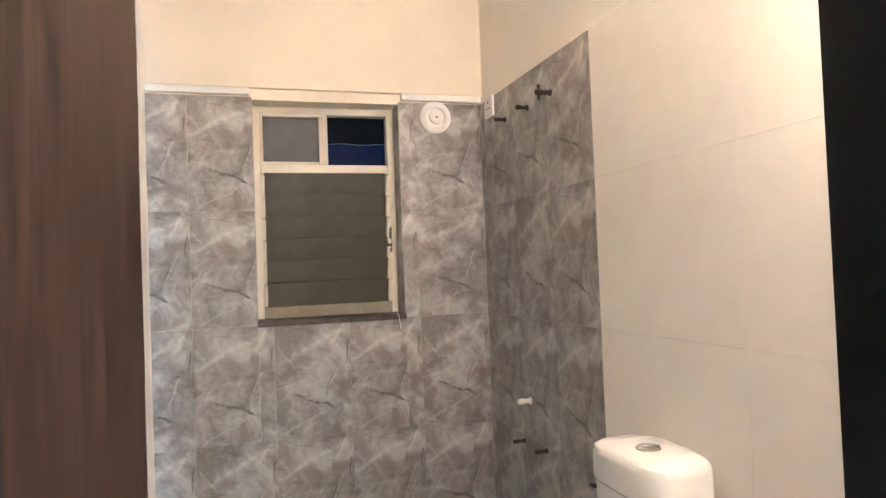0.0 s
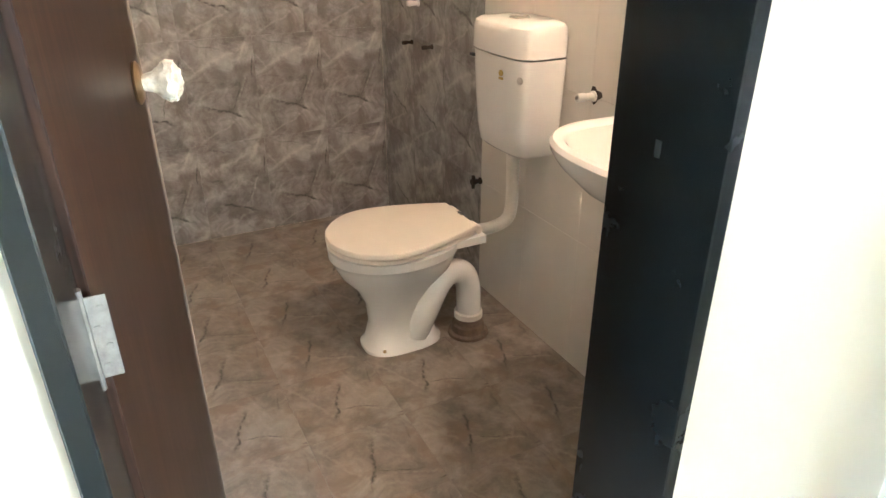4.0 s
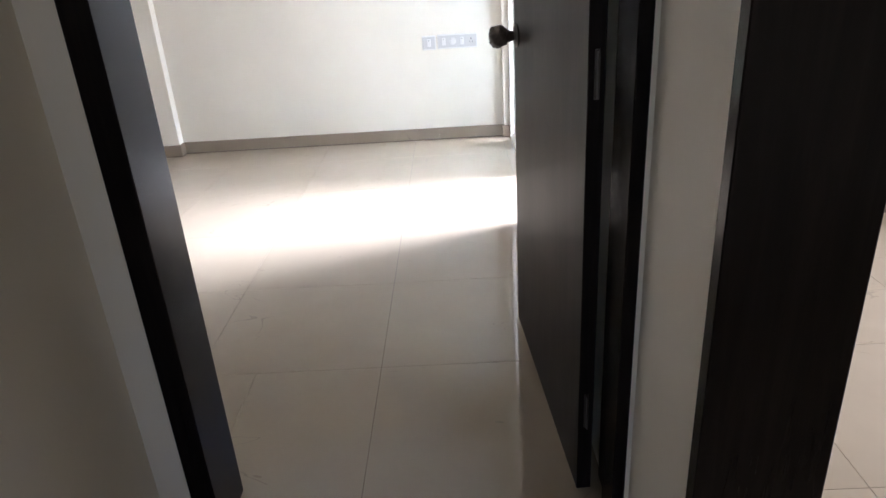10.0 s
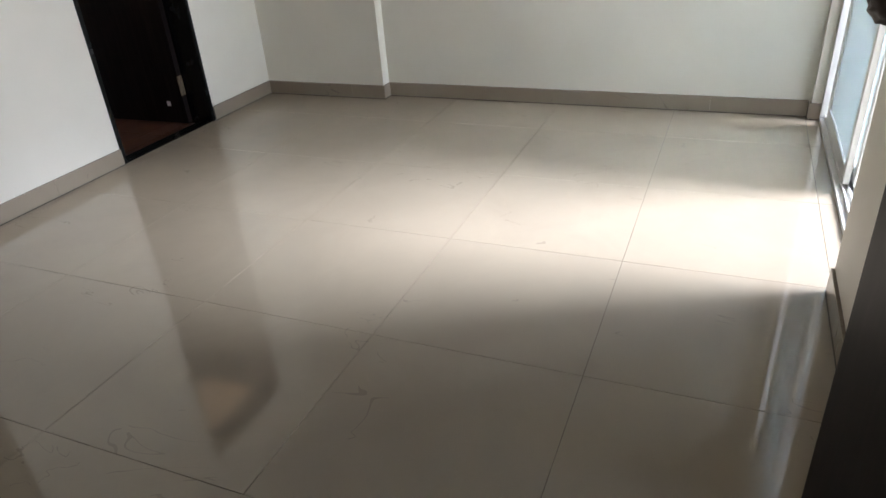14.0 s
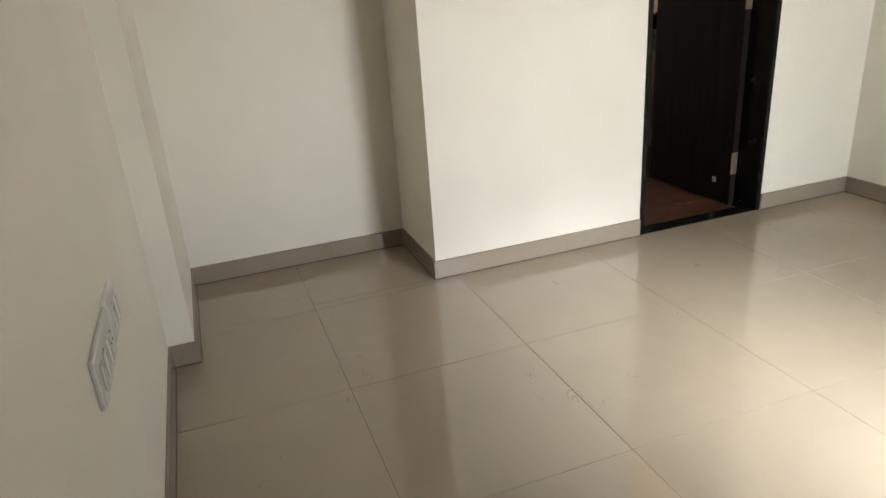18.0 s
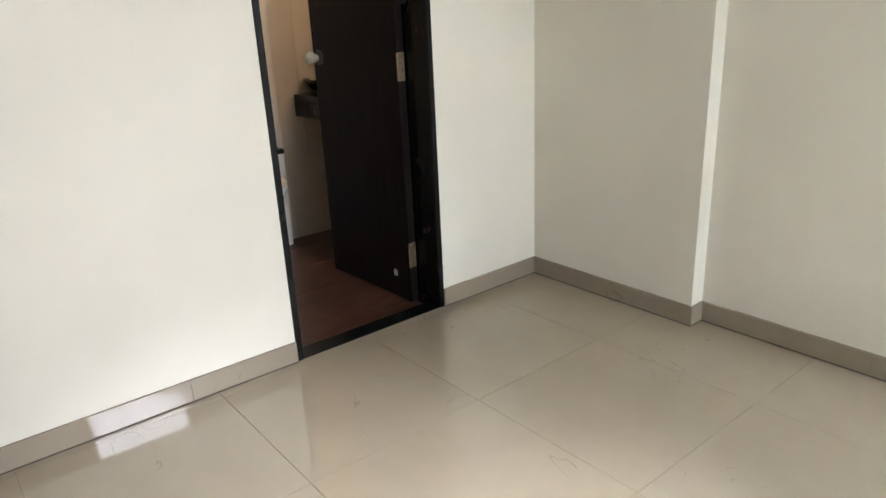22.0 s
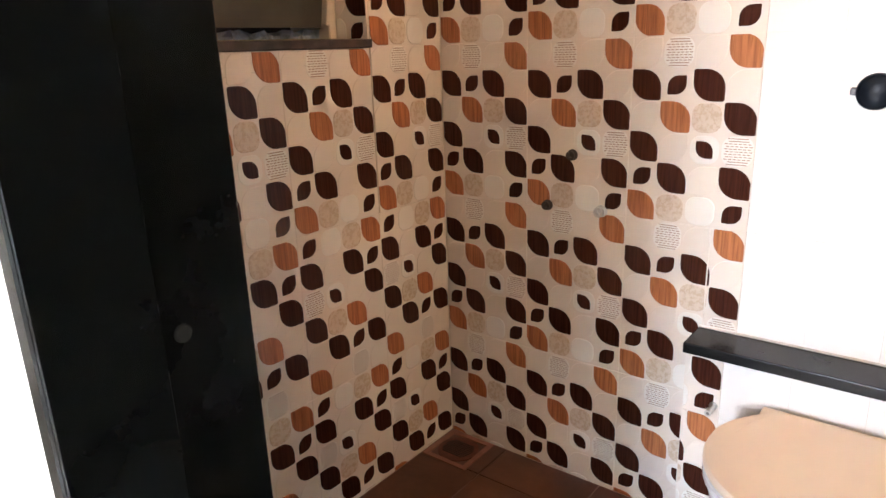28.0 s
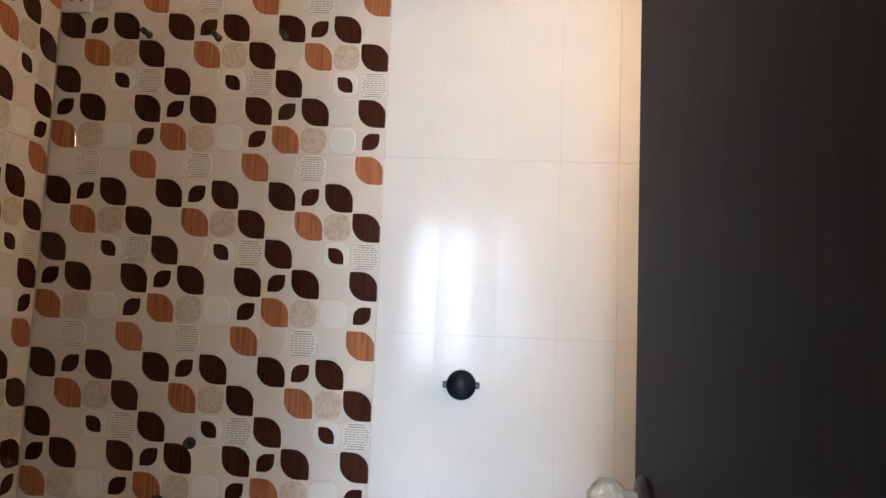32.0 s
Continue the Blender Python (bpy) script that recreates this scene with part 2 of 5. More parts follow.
def marble_mat(name, tones, vein_light, vein_dark, rough=0.22, scale=1.0, vary=False, blotch=None):
    """A printed marble tile: nearly the same print on each tile, in the tile's own coordinates."""
    m = Nodes(name, tones[1], rough)
    v = m.coords("Object")

    def shifted(vec, amount):
        add = m.node("ShaderNodeVectorMath")
        add.operation = "ADD"
        cb = m.node("ShaderNodeCombineXYZ")
        for i in range(3):
            if isinstance(amount, float):
                cb.inputs[i].default_value = amount
            else:
                m.link(amount, cb.inputs[i])
        m.link(vec, add.inputs[0])
        m.link(cb.outputs[0], add.inputs[1])
        return add.outputs[0]
    seed = shifted(v, m.math("MULTIPLY", m.math("FLOOR", m.math("MULTIPLY", m.random(), 2.99)), 5.3)) if vary else v
    cloud = m.noise(seed, 7.5 * scale, 6, 0.60, 0.7)
    cloud2 = m.noise(seed, 30 * scale, 6, 0.64, 0.6)
    col = m.ramp(cloud, [(0.38, tones[0]), (0.5, tones[1]), (0.61, tones[2])])
    col = m.mix(0.30, col, m.ramp(cloud2, [(0.34, tones[0]), (0.66, tones[2])]))
    if blotch:
        col = m.mix(m.ramp(m.noise(seed, 9 * scale, 4, 0.55, 0.6), [(0.50, (0, 0, 0)), (0.66, (0.75, 0.75, 0.75))]), col, blotch)
    if vary:
        wob = m.node("ShaderNodeTexNoise", Scale=9.0, Detail=6.0, Roughness=0.66)
        m.link(seed, wob.inputs["Vector"])
        off = m.node("ShaderNodeVectorMath")
        off.operation = "MULTIPLY_ADD"
        off.inputs[1].default_value = (0.055, 0.055, 0.055)
        off.inputs[2].default_value = (-0.0275, -0.0275, -0.0275)
        m.link(wob.outputs["Color"], off.inputs[0])
        sm = m.node("ShaderNodeVectorMath")
        sm.operation = "ADD"
        m.link(v, sm.inputs[0])
        m.link(off.outputs[0], sm.inputs[1])
        broken = m.ramp(m.noise(seed, 48, 3, 0.6), [(0.36, (0.1, 0.1, 0.1)), (0.54, (1, 1, 1))])
        for cu, cv, tilt, half, wide, power, dark in STREAKS:
            c, s = math.cos(radians(tilt)), math.sin(radians(tilt))

            def along(vec):
                d = m.node("ShaderNodeVectorMath")
                d.operation = "DOT_PRODUCT"
                d.inputs[1].default_value = vec
                m.link(sm.outputs[0], d.inputs[0])
                return m.math("ABSOLUTE", m.math("SUBTRACT", d.outputs["Value"], cu * vec[0] + cv * vec[2]))
            across = m.math("MAXIMUM", m.math("SUBTRACT", 1.0, m.math("DIVIDE", along((-s, 0, c)), wide)), 0.0)
            end = m.math("MINIMUM", m.math("MAXIMUM", m.math("DIVIDE", m.math("SUBTRACT", half, along((c, 0, s))), half * 0.5), 0.0), 1.0)
            fac = m.math("MULTIPLY", m.math("MULTIPLY", across, end), power if dark else power * 0.55)
            fac = m.math("MULTIPLY", fac, broken)
            col = m.mix(fac, col, vein_dark if dark else vein_light)
    web = m.math("ABSOLUTE", m.math("SUBTRACT", m.noise(shifted(seed, 3.7), 17 * scale, 4, 0.6, 0.8), 0.5))
    web = m.math("MAXIMUM", m.math("SUBTRACT", 1.0, m.math("DIVIDE", web, 0.012)), 0.0)
    col = m.mix(m.math("MULTIPLY", web, 0.14), col, vein_light)
    m.color(m.mix(m.math("MULTIPLY", m.random(), 0.04), col, tones[0]))
    m.bump(cloud2, 0.05, 0.001)
    return m.mat


def glaze_mat(name, color, rough=0.12, grain=0.0, bump=0.03, spec=0.5, mottle=0.0):
    m = Nodes(name, color, rough, spec=spec)
    v = m.world()
    n = m.noise(v, 9, 4)
    lo = tuple(c * 0.96 for c in color)
    col = m.ramp(n, [(0.3, lo), (0.7, color)])
    if grain:
        w = m.noise(m.world((190, 190, 7)), 1.0, 4, 0.6, 0.3)
        line = m.ramp(w, [(0.36, tuple(c * 0.55 for c in color)), (0.64, tuple(min(1, c * 1.75) for c in color))])
        col = m.mix(grain, col, line)
    if mottle:
        spot = m.ramp(m.noise(v, 95, 3, 0.6, 0.4), [(0.44, (0, 0, 0)), (0.60, (mottle,) * 3)])
        col = m.mix(spot, col, tuple(c * k for c, k in zip(color, (0.72, 0.62, 0.50))))
    m.color(col)
    m.bump(m.noise(v, 14, 3), bump, 0.004)
    return m.mat


def plain_mat(name, color, rough=0.4, metal=0.0, vary=0.06, scale=14, bump=0.05, spec=0.5):
    m = Nodes(name, color, rough, metal, spec)
    v = m.coords("Object")
    n = m.noise(v, scale, 5, 0.6)
    m.color(m.ramp(n, [(0.3, tuple(c * (1 - vary) for c in color)), (0.7, tuple(min(1, c * (1 + vary)) for c in color))]))
    m.rough(m.ramp(m.noise(v, scale * 2, 4), [(0.3, (rough * 0.93,) * 3), (0.75, (min(1, rough * 1.1),) * 3)]))
    m.bump(m.noise(v, scale * 8, 3), bump, 0.001)
    return m.mat


# ---- surfaces ----
CREAM = paint_mat("cream_wall_paint", (0.77, 0.726, 0.628))
CEILING = paint_mat("white_ceiling_paint", (0.80, 0.79, 0.74), 0.7)
WARM = paint_mat("warm_white_paint", (0.78, 0.70, 0.56))
GROUT = plain_mat("grey_grout", (0.17, 0.14, 0.105), 0.8)
GROUT_LIGHT = plain_mat("pale_grout", (0.55, 0.50, 0.42), 0.8)
GROUT_DARK = plain_mat("brown_grout", (0.19, 0.13, 0.10), 0.8)
GROUT_DUSTY = plain_mat("dusty_beige_grout", (0.36, 0.27, 0.21), 0.8, vary=0.4, scale=9)
VITRIFIED = floor_tile_mat("polished_vitrified_tile", (0.345, 0.284, 0.206), 0.022, 1.0)
SKIRTING = floor_tile_mat("polished_skirting_tile", (0.295, 0.245, 0.185), 0.035, 0.26)
SEAM = plain_mat("dark_seam_grout", (0.085, 0.070, 0.052), 0.85, vary=0.4, scale=30)
GRANITE = granite_mat("black_granite")
FRAME_WOOD = wood_mat("black_stained_wood", (0.005, 0.004, 0.004), (0.014, 0.010, 0.009), 0.26, 1.0, 0.12)
LEAF_DARK = wood_mat("espresso_laminate", (0.008, 0.0058, 0.0053), (0.021, 0.0152, 0.0137), 0.46, 1.0, 0.10)
LEAF_BROWN = wood_mat("walnut_laminate", (0.0085, 0.0040, 0.0024), (0.046, 0.0235, 0.0142), 0.38, 1.15, 0.20)
LIPPING = wood_mat("pale_raw_wood_edge", (0.19, 0.16, 0.125), (0.27, 0.235, 0.19), 0.6, 1.0, 0.2)
MARBLE = marble_mat("grey_marble_print", ((0.130, 0.116, 0.104), (0.275, 0.258, 0.238), (0.450, 0.434, 0.408)), (0.62, 0.59, 0.54), (0.040, 0.034, 0.031), 0.40, 1.0, True, (0.165, 0.142, 0.124))
MARBLE_FLOOR = marble_mat("brown_marble_print", ((0.140, 0.118, 0.097), (0.245, 0.208, 0.170), (0.345, 0.300, 0.245)), (0.42, 0.36, 0.30), (0.04, 0.031, 0.026), 0.34, 1.0, True, (0.19, 0.138, 0.100))
WHITE_TILE = glaze_mat("ivory_glazed_tile", (0.70, 0.66, 0.58), 0.22)
GLOSS_TILE = glaze_mat("white_gloss_tile", (0.79, 0.77, 0.72), 0.10, 0.0, 0.05, 0.20)
LEAF_BASE = glaze_mat("cream_gloss_tile", (0.76, 0.69, 0.60), 0.09)
LEAF_A = glaze_mat("dark_brown_leaf_glaze", (0.046, 0.0150, 0.009), 0.12, 0.5, 0.03, 0.16)
LEAF_B = glaze_mat("caramel_leaf_glaze", (0.37, 0.140, 0.056), 0.10, 0.45, 0.03, 0.38)
LEAF_C = glaze_mat("beige_mottled_glaze", (0.67, 0.57, 0.45), 0.12, 0.0, 0.03, 0.5, 0.55)
LEAF_D = glaze_mat("white_raised_glaze", (0.80, 0.77, 0.70), 0.06)
LEAF_E = glaze_mat("dash_print_glaze", (0.38, 0.27, 0.195), 0.14)
BROWN_FLOOR = marble_mat("brown_wood_floor_tile", ((0.072, 0.030, 0.017), (0.102, 0.044, 0.026), (0.138, 0.062, 0.037)), (0.16, 0.085, 0.055), (0.04, 0.018, 0.012), 0.30, 0.5)
CERAMIC = plain_mat("white_glazed_ceramic", (0.80, 0.78, 0.73), 0.08, vary=0.02, scale=6, bump=0.0)
CERAMIC_COOL = plain_mat("bluish_white_ceramic", (0.78, 0.79, 0.80), 0.07, vary=0.02, scale=6, bump=0.0)
SEAT = plain_mat("cream_plastic_seat", (0.76, 0.70, 0.60), 0.30, vary=0.03, scale=8, bump=0.02)
SEAT_PEACH = plain_mat("peach_plastic_seat", (0.73, 0.60, 0.46), 0.42, vary=0.01, scale=8, bump=0.0)
PVC = plain_mat("white_pvc", (0.72, 0.69, 0.62), 0.32, vary=0.05, scale=20)
STEEL = plain_mat("brushed_steel", (0.55, 0.53, 0.49), 0.30, 1.0, vary=0.12, scale=40)
STEEL_DULL = plain_mat("worn_steel", (0.17, 0.16, 0.14), 0.5, 0.7, vary=0.35, scale=50, bump=0.3)
HINGE_OLD = plain_mat("rusty_brass_hinge", (0.24, 0.185, 0.115), 0.5, 0.6, vary=0.4, scale=45, bump=0.3)
STEEL_DARK = plain_mat("tarnished_steel", (0.10, 0.09, 0.08), 0.45, 0.8, vary=0.2, scale=30)
BRASS = plain_mat("dull_brass", (0.42, 0.31, 0.17), 0.38, 1.0, vary=0.2, scale=30)
RUST = plain_mat("rusted_iron", (0.045, 0.030, 0.022), 0.75, 0.2, vary=0.4, scale=60)
DRAIN_RIM = plain_mat("terracotta_brown_rim", (0.27, 0.13, 0.085), 0.5, vary=0.2, scale=30)
GREY_DULL = plain_mat("dull_grey_metal", (0.026, 0.028, 0.024), 0.7)
COLLAR = plain_mat("stained_cement", (0.17, 0.125, 0.09), 0.8, vary=0.3, scale=40, bump=0.4)
DRAIN_GRATE = plain_mat("rust_red_grate", (0.12, 0.042, 0.026), 0.6, vary=0.3, scale=40)
BLACK_PLASTIC = plain_mat("black_plastic", (0.012, 0.013, 0.016), 0.35)
PIPE_CAP = plain_mat("dark_blue_plastic", (0.004, 0.0075, 0.013), 0.34, vary=0.4, scale=40, spec=0.2)
WHITE_PLASTIC = plain_mat("white_switch_plastic", (0.78, 0.77, 0.74), 0.25, vary=0.01)
PALE_GREY = plain_mat("pale_grey_plastic", (0.56, 0.55, 0.53), 0.3, vary=0.01)
SMUDGE = plain_mat("faint_wall_smudge", (0.60, 0.57, 0.50), 0.6)
GREY_MARK = plain_mat("grey_plastic", (0.28, 0.27, 0.25), 0.4)
FOIL = plain_mat("crumpled_plastic_wrap", (0.52, 0.47, 0.37), 0.30, vary=0.45, scale=38, bump=0.9)
FOIL_DARK = plain_mat("crumpled_brown_wrap", (0.085, 0.066, 0.050), 0.34, vary=0.45, scale=45, bump=0.6)
ALU = plain_mat("ivory_powder_coat", (0.66, 0.60, 0.48), 0.38, 0.0, vary=0.05)
ALU_WHITE = plain_mat("white_powder_coat", (0.72, 0.71, 0.67), 0.35, 0.0, vary=0.04)
DUST_SILL = plain_mat("dark_stone_sill", (0.055, 0.040, 0.032), 0.5, vary=0.5, scale=30)
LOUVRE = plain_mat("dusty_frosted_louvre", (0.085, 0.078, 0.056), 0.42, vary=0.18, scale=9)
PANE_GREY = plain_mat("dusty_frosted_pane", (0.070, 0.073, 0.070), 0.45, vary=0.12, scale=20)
# near black: the dark behind the bathroom windows is put into this colour
SHAFT_DARK = plain_mat("shaft_painted_dark", (0.012, 0.012, 0.013), 0.9)
BLUE_SHEET = plain_mat("blue_tarpaulin", (0.007, 0.028, 0.15), 0.6, vary=0.25, scale=30)
SCRAP = plain_mat("pale_blue_plastic", (0.42, 0.52, 0.66), 0.4, vary=0.5, scale=40)
DUSTY_RAIL = plain_mat("dusty_rail", (0.26, 0.235, 0.165), 0.6, vary=0.15, scale=22)
PLASTER_OUT = plain_mat("outer_plaster", (0.52, 0.50, 0.46), 0.85, vary=0.08, scale=3)
GOLD = plain_mat("gold_print", (0.42, 0.30, 0.07), 0.35, 0.4)
EARTH = plain_mat("dry_ground", (0.22, 0.19, 0.14), 0.9, vary=0.3, scale=0.3)

FROST = Nodes("frosted_glass", (0.80, 0.86, 0.86), 0.55)
FROST.b.inputs["Transmission Weight"].default_value = 0.85
FROST.b.inputs["IOR"].default_value = 1.2
FROST = FROST.mat

# ---- plan ----
CEIL = 2.75                       # underside of the ceilings
HEAD = 2.12                       # underside of the door heads
BED_W, BED_E, BED_S, BED_N = -2.605, 0.63, 0.085, 3.645
COL_N = 3.565                     # face of the north-west column
ALC_W, ALC_N = -3.085, 1.19       # the recess beside the first bathroom
PAS_W, PAS_E, PAS_N = -0.44, 0.650, -0.10
B1_W, B1_E, B1_N, B1_S, B1_Z = -2.962, -0.60, -0.175, -1.550, -0.02
B2_W, B2_E, B2_S, B2_N, B2_Z = -4.078, -2.79, 1.497, 3.62, -0.02
D1_S, D1_N = -1.463, -0.800       # first bathroom's doorway, between its linings
D2_S, D2_N = 2.262, 2.955         # second bathroom's doorway, between its linings
ER_E, ER_S, ER_N = 4.3, -2.6, 1.78
LIV_W, LIV_S, LIV_N = -2.6, -7.4, -2.75


def wall_x(name, y0, y1, x0, x1, z0, z1, holes=(), mat=CREAM):
    """A wall that runs along x, with openings (x0, x1, z0, z1)."""
    bm = bmesh.new()
    at = x0
    for a, b, c, d in sorted(holes):
        if a > at:
            add_box(bm, at, a, y0, y1, z0, z1)
        if c > z0:
            add_box(bm, a, b, y0, y1, z0, c)
        if d < z1:
            add_box(bm, a, b, y0, y1, d, z1)
        at = b
    if at < x1:
        add_box(bm, at, x1, y0, y1, z0, z1)
    return tagged(mesh_object(name, bm, mat), kind="structure")


def wall_y(name, x0, x1, y0, y1, z0, z1, holes=(), mat=CREAM):
    """A wall that runs along y, with openings (y0, y1, z0, z1)."""
    bm = bmesh.new()
    at = y0
    for a, b, c, d in sorted(holes):
        if a > at:
            add_box(bm, x0, x1, at, a, z0, z1)
        if c > z0:
            add_box(bm, x0, x1, a, b, z0, c)
        if d < z1:
            add_box(bm, x0, x1, a, b, d, z1)
        at = b
    if at < y1:
        add_box(bm, x0, x1, at, y1, z0, z1)
    return tagged(mesh_object(name, bm, mat), kind="structure")


def slab(name, x0, x1, y0, y1, z0, z1, mat, label=""):
    return tagged(mesh_object(name, box_bm(x0, x1, y0, y1, z0, z1), mat), label, kind="structure")


PROUD = 0.007                     # how far wall tiles stand before the plaster
W1_Y0, W1_Y1, W1_Z0, W1_Z1 = -1.132, -0.542, 1.335, 2.220    # window of the first bathroom
W2_X0, W2_X1, W2_Z0, W2_Z1 = -3.775, -3.02, 1.280, 2.175     # window of the second bathroom
BAL_S, BAL_N, BAL_H = 1.90, 3.60, 2.20                     # balcony opening

# bedroom
wall_s = wall_x("wall_bedroom_south", PAS_N, BED_S, B1_E + 0.0, BED_E + 0.23, -0.1, CEIL, [(-0.368, 0.640, -0.1, HEAD)])
wall_sw = wall_x("wall_bath_bedroom", B1_N + PROUD, BED_S, -3.30, B1_E, -0.1, CEIL)
column_sw = wall_x("column_alcove", BED_S, 0.175, ALC_W, -2.345, -0.1, CEIL)
wall_alcove = wall_y("wall_alcove_west", ALC_W - 0.2, ALC_W, BED_S, ALC_N, -0.1, CEIL)
wall_b2s = wall_x("wall_bath_alcove", ALC_N, B2_S - PROUD, -4.40, BED_W, -0.1, CEIL, [(W2_X0, W2_X1, W2_Z0, W2_Z1)])
wall_w = wall_y("wall_bedroom_west", B2_E - PROUD, BED_W, B2_S - PROUD, 3.85, -0.1, CEIL, [(D2_S - 0.022, D2_N + 0.022, -0.1, HEAD)])
wall_n = wall_x("wall_bedroom_north", BED_N, 3.85, BED_W, 0.86, -0.1, CEIL)
column_nw = wall_x("column_north_west", COL_N, BED_N, BED_W, -1.742, -0.1, CEIL)
column_ne = wall_x("column_north_east", 3.60, BED_N, 0.655, 0.86, -0.1, CEIL)
wall_e = wall_y("wall_bedroom_east", BED_E, 0.86, BED_S, 3.60, -0.1, CEIL, [(BAL_S, 3.60, -0.1, BAL_H)])
# passage, east room, living room
wall_pw = wall_y("wall_passage_west", B1_E + PROUD, PAS_W, LIV_N, PAS_N, -0.1, CEIL, [(D1_S - 0.022, D1_N + 0.022, -0.1, HEAD)])
wall_pe = wall_y("wall_passage_east", PAS_E, 0.86, LIV_N, PAS_N, -0.1, CEIL, [(-1.38, -0.438, -0.1, HEAD)])
wall_en = wall_x("wall_east_room_north", ER_N, 1.895, 0.86, ER_E, -0.1, CEIL)
wall_ee = wall_y("wall_east_room_east", ER_E, ER_E + 0.2, LIV_S, 1.895, -0.1, CEIL, [(0.25, 1.35, 0.9, 2.15)])
wall_ln = wall_x("wall_living_north", LIV_N, ER_S, 0.91, ER_E, -0.1, CEIL)
wall_lnw = wall_x("wall_living_north_west", LIV_N, ER_S, -3.23, B1_E + PROUD, -0.1, CEIL)
wall_lw = wall_y("wall_living_west", LIV_W - 0.2, LIV_W, LIV_S, LIV_N, -0.1, CEIL)
wall_ls = wall_x("wall_living_south", LIV_S - 0.2, LIV_S, LIV_W - 0.2, ER_E + 0.2, -0.1, CEIL, [(-1.2, 1.2, 0.9, 2.2)])
# bathrooms
wall_b1w = wall_y("wall_bath_window", B1_W - 0.20, B1_W - PROUD, ER_S, B1_N + PROUD, -0.1, CEIL, [(W1_Y0, W1_Y1, W1_Z0, W1_Z1)], WARM)
wall_b1s = wall_x("wall_bath_south", B1_S - 0.15, B1_S, B1_W, B1_E, -0.1, CEIL, mat=WARM)
wall_b2w = wall_y("wall_bath_toilet", B2_W - 0.2, B2_W - PROUD, B2_S - PROUD, 3.85, -0.1, CEIL, mat=WARM)
wall_b2n = wall_x("wall_bath_basin", B2_N, 3.85, B2_W, B2_E, -0.1, CEIL, mat=WARM)

slab("ceiling_bedroom", -3.3, 0.86, BED_S, 3.85, CEIL, CEIL + 0.15, CEILING)
slab("ceiling_bath_toilet", -4.40, -3.3, 1.19, 3.85, CEIL, CEIL + 0.15, CEILING)
slab("ceiling_bath", -3.3, PAS_W - 0.0, ER_S, BED_S, CEIL, CEIL + 0.15, CEILING)
slab("ceiling_passage", PAS_W, 0.86, ER_S, BED_S, CEIL, CEIL + 0.15, CEILING)
slab("ceiling_east_room", 0.86, ER_E + 0.2, ER_S, 1.895, CEIL, CEIL + 0.15, CEILING)
slab("ceiling_living", -3.3, ER_E + 0.2, LIV_S - 0.2, ER_S, CEIL, CEIL + 0.15, CEILING)

bm = box_bm(BED_W - 0.02, 0.86, BED_S, 3.85, -0.12, -0.008)
add_box(bm, ALC_W - 0.1, BED_W - 0.02, BED_S, ALC_N + 0.05, -0.12, -0.008)
floor_main = tagged(mesh_object("floor_bedroom", bm, GROUT), kind="structure")
floor_bath = slab("floor_bath", B1_W - 0.05, B1_E, B1_S, B1_N + 0.02, -0.12, B1_Z - 0.007, GROUT_DARK)
floor_pass = slab("floor_passage", B1_E, 0.80, LIV_N, BED_S, -0.12, -0.008, GROUT)
floor_east = slab("floor_east_room", 0.80, ER_E, ER_S, ER_N, -0.12, -0.008, GROUT)
floor_living = slab("floor_living", LIV_W, ER_E, LIV_S, LIV_N, -0.12, 0.0, VITRIFIED)
floor_bath2 = slab("floor_bath_toilet", -4.40, -2.69, 1.2, 3.85, -0.119, B2_Z - 0.004, GROUT_DUSTY)

# outside: balcony, shaft, ground
slab("balcony_floor", 0.86, 2.30, 1.895, 4.3, -0.15, -0.02, PLASTER_OUT, "grey cement balcony floor outside the bedroom")
slab("balcony_parapet", 2.18, 2.30, 1.895, 4.3, -0.02, 0.55, PLASTER_OUT, "low plastered balcony parapet")
slab("balcony_side_wall", 0.86, 2.30, 4.3, 4.42, -0.15, 2.75, PLASTER_OUT, "plastered wall at the balcony's end")
# closed box added to keep sky light away from the bathroom windows
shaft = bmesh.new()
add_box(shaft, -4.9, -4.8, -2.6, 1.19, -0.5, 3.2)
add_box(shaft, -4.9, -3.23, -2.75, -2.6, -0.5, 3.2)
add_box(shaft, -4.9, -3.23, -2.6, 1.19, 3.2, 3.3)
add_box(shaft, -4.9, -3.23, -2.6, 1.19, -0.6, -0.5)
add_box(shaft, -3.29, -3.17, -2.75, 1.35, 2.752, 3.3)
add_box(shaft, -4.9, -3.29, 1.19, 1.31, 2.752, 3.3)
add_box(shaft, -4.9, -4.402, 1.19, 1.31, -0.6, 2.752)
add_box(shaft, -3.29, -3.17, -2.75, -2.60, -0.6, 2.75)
tagged(mesh_object("shaft_wall", shaft, SHAFT_DARK), "closed shaft added behind the bathroom windows, its darkness painted on", kind="structure")
# unseen wall, added to block direct sun before the east room
slab("wall_sun_block", 5.9, 6.1, -4.0, 0.9, -9.0, 5.0, PLASTER_OUT, "unseen plain wall added to keep sun off the east room")
slab("ground", -900, 900, -900, 900, -9.2, -9.0, EARTH, "dry ground far below the flat")


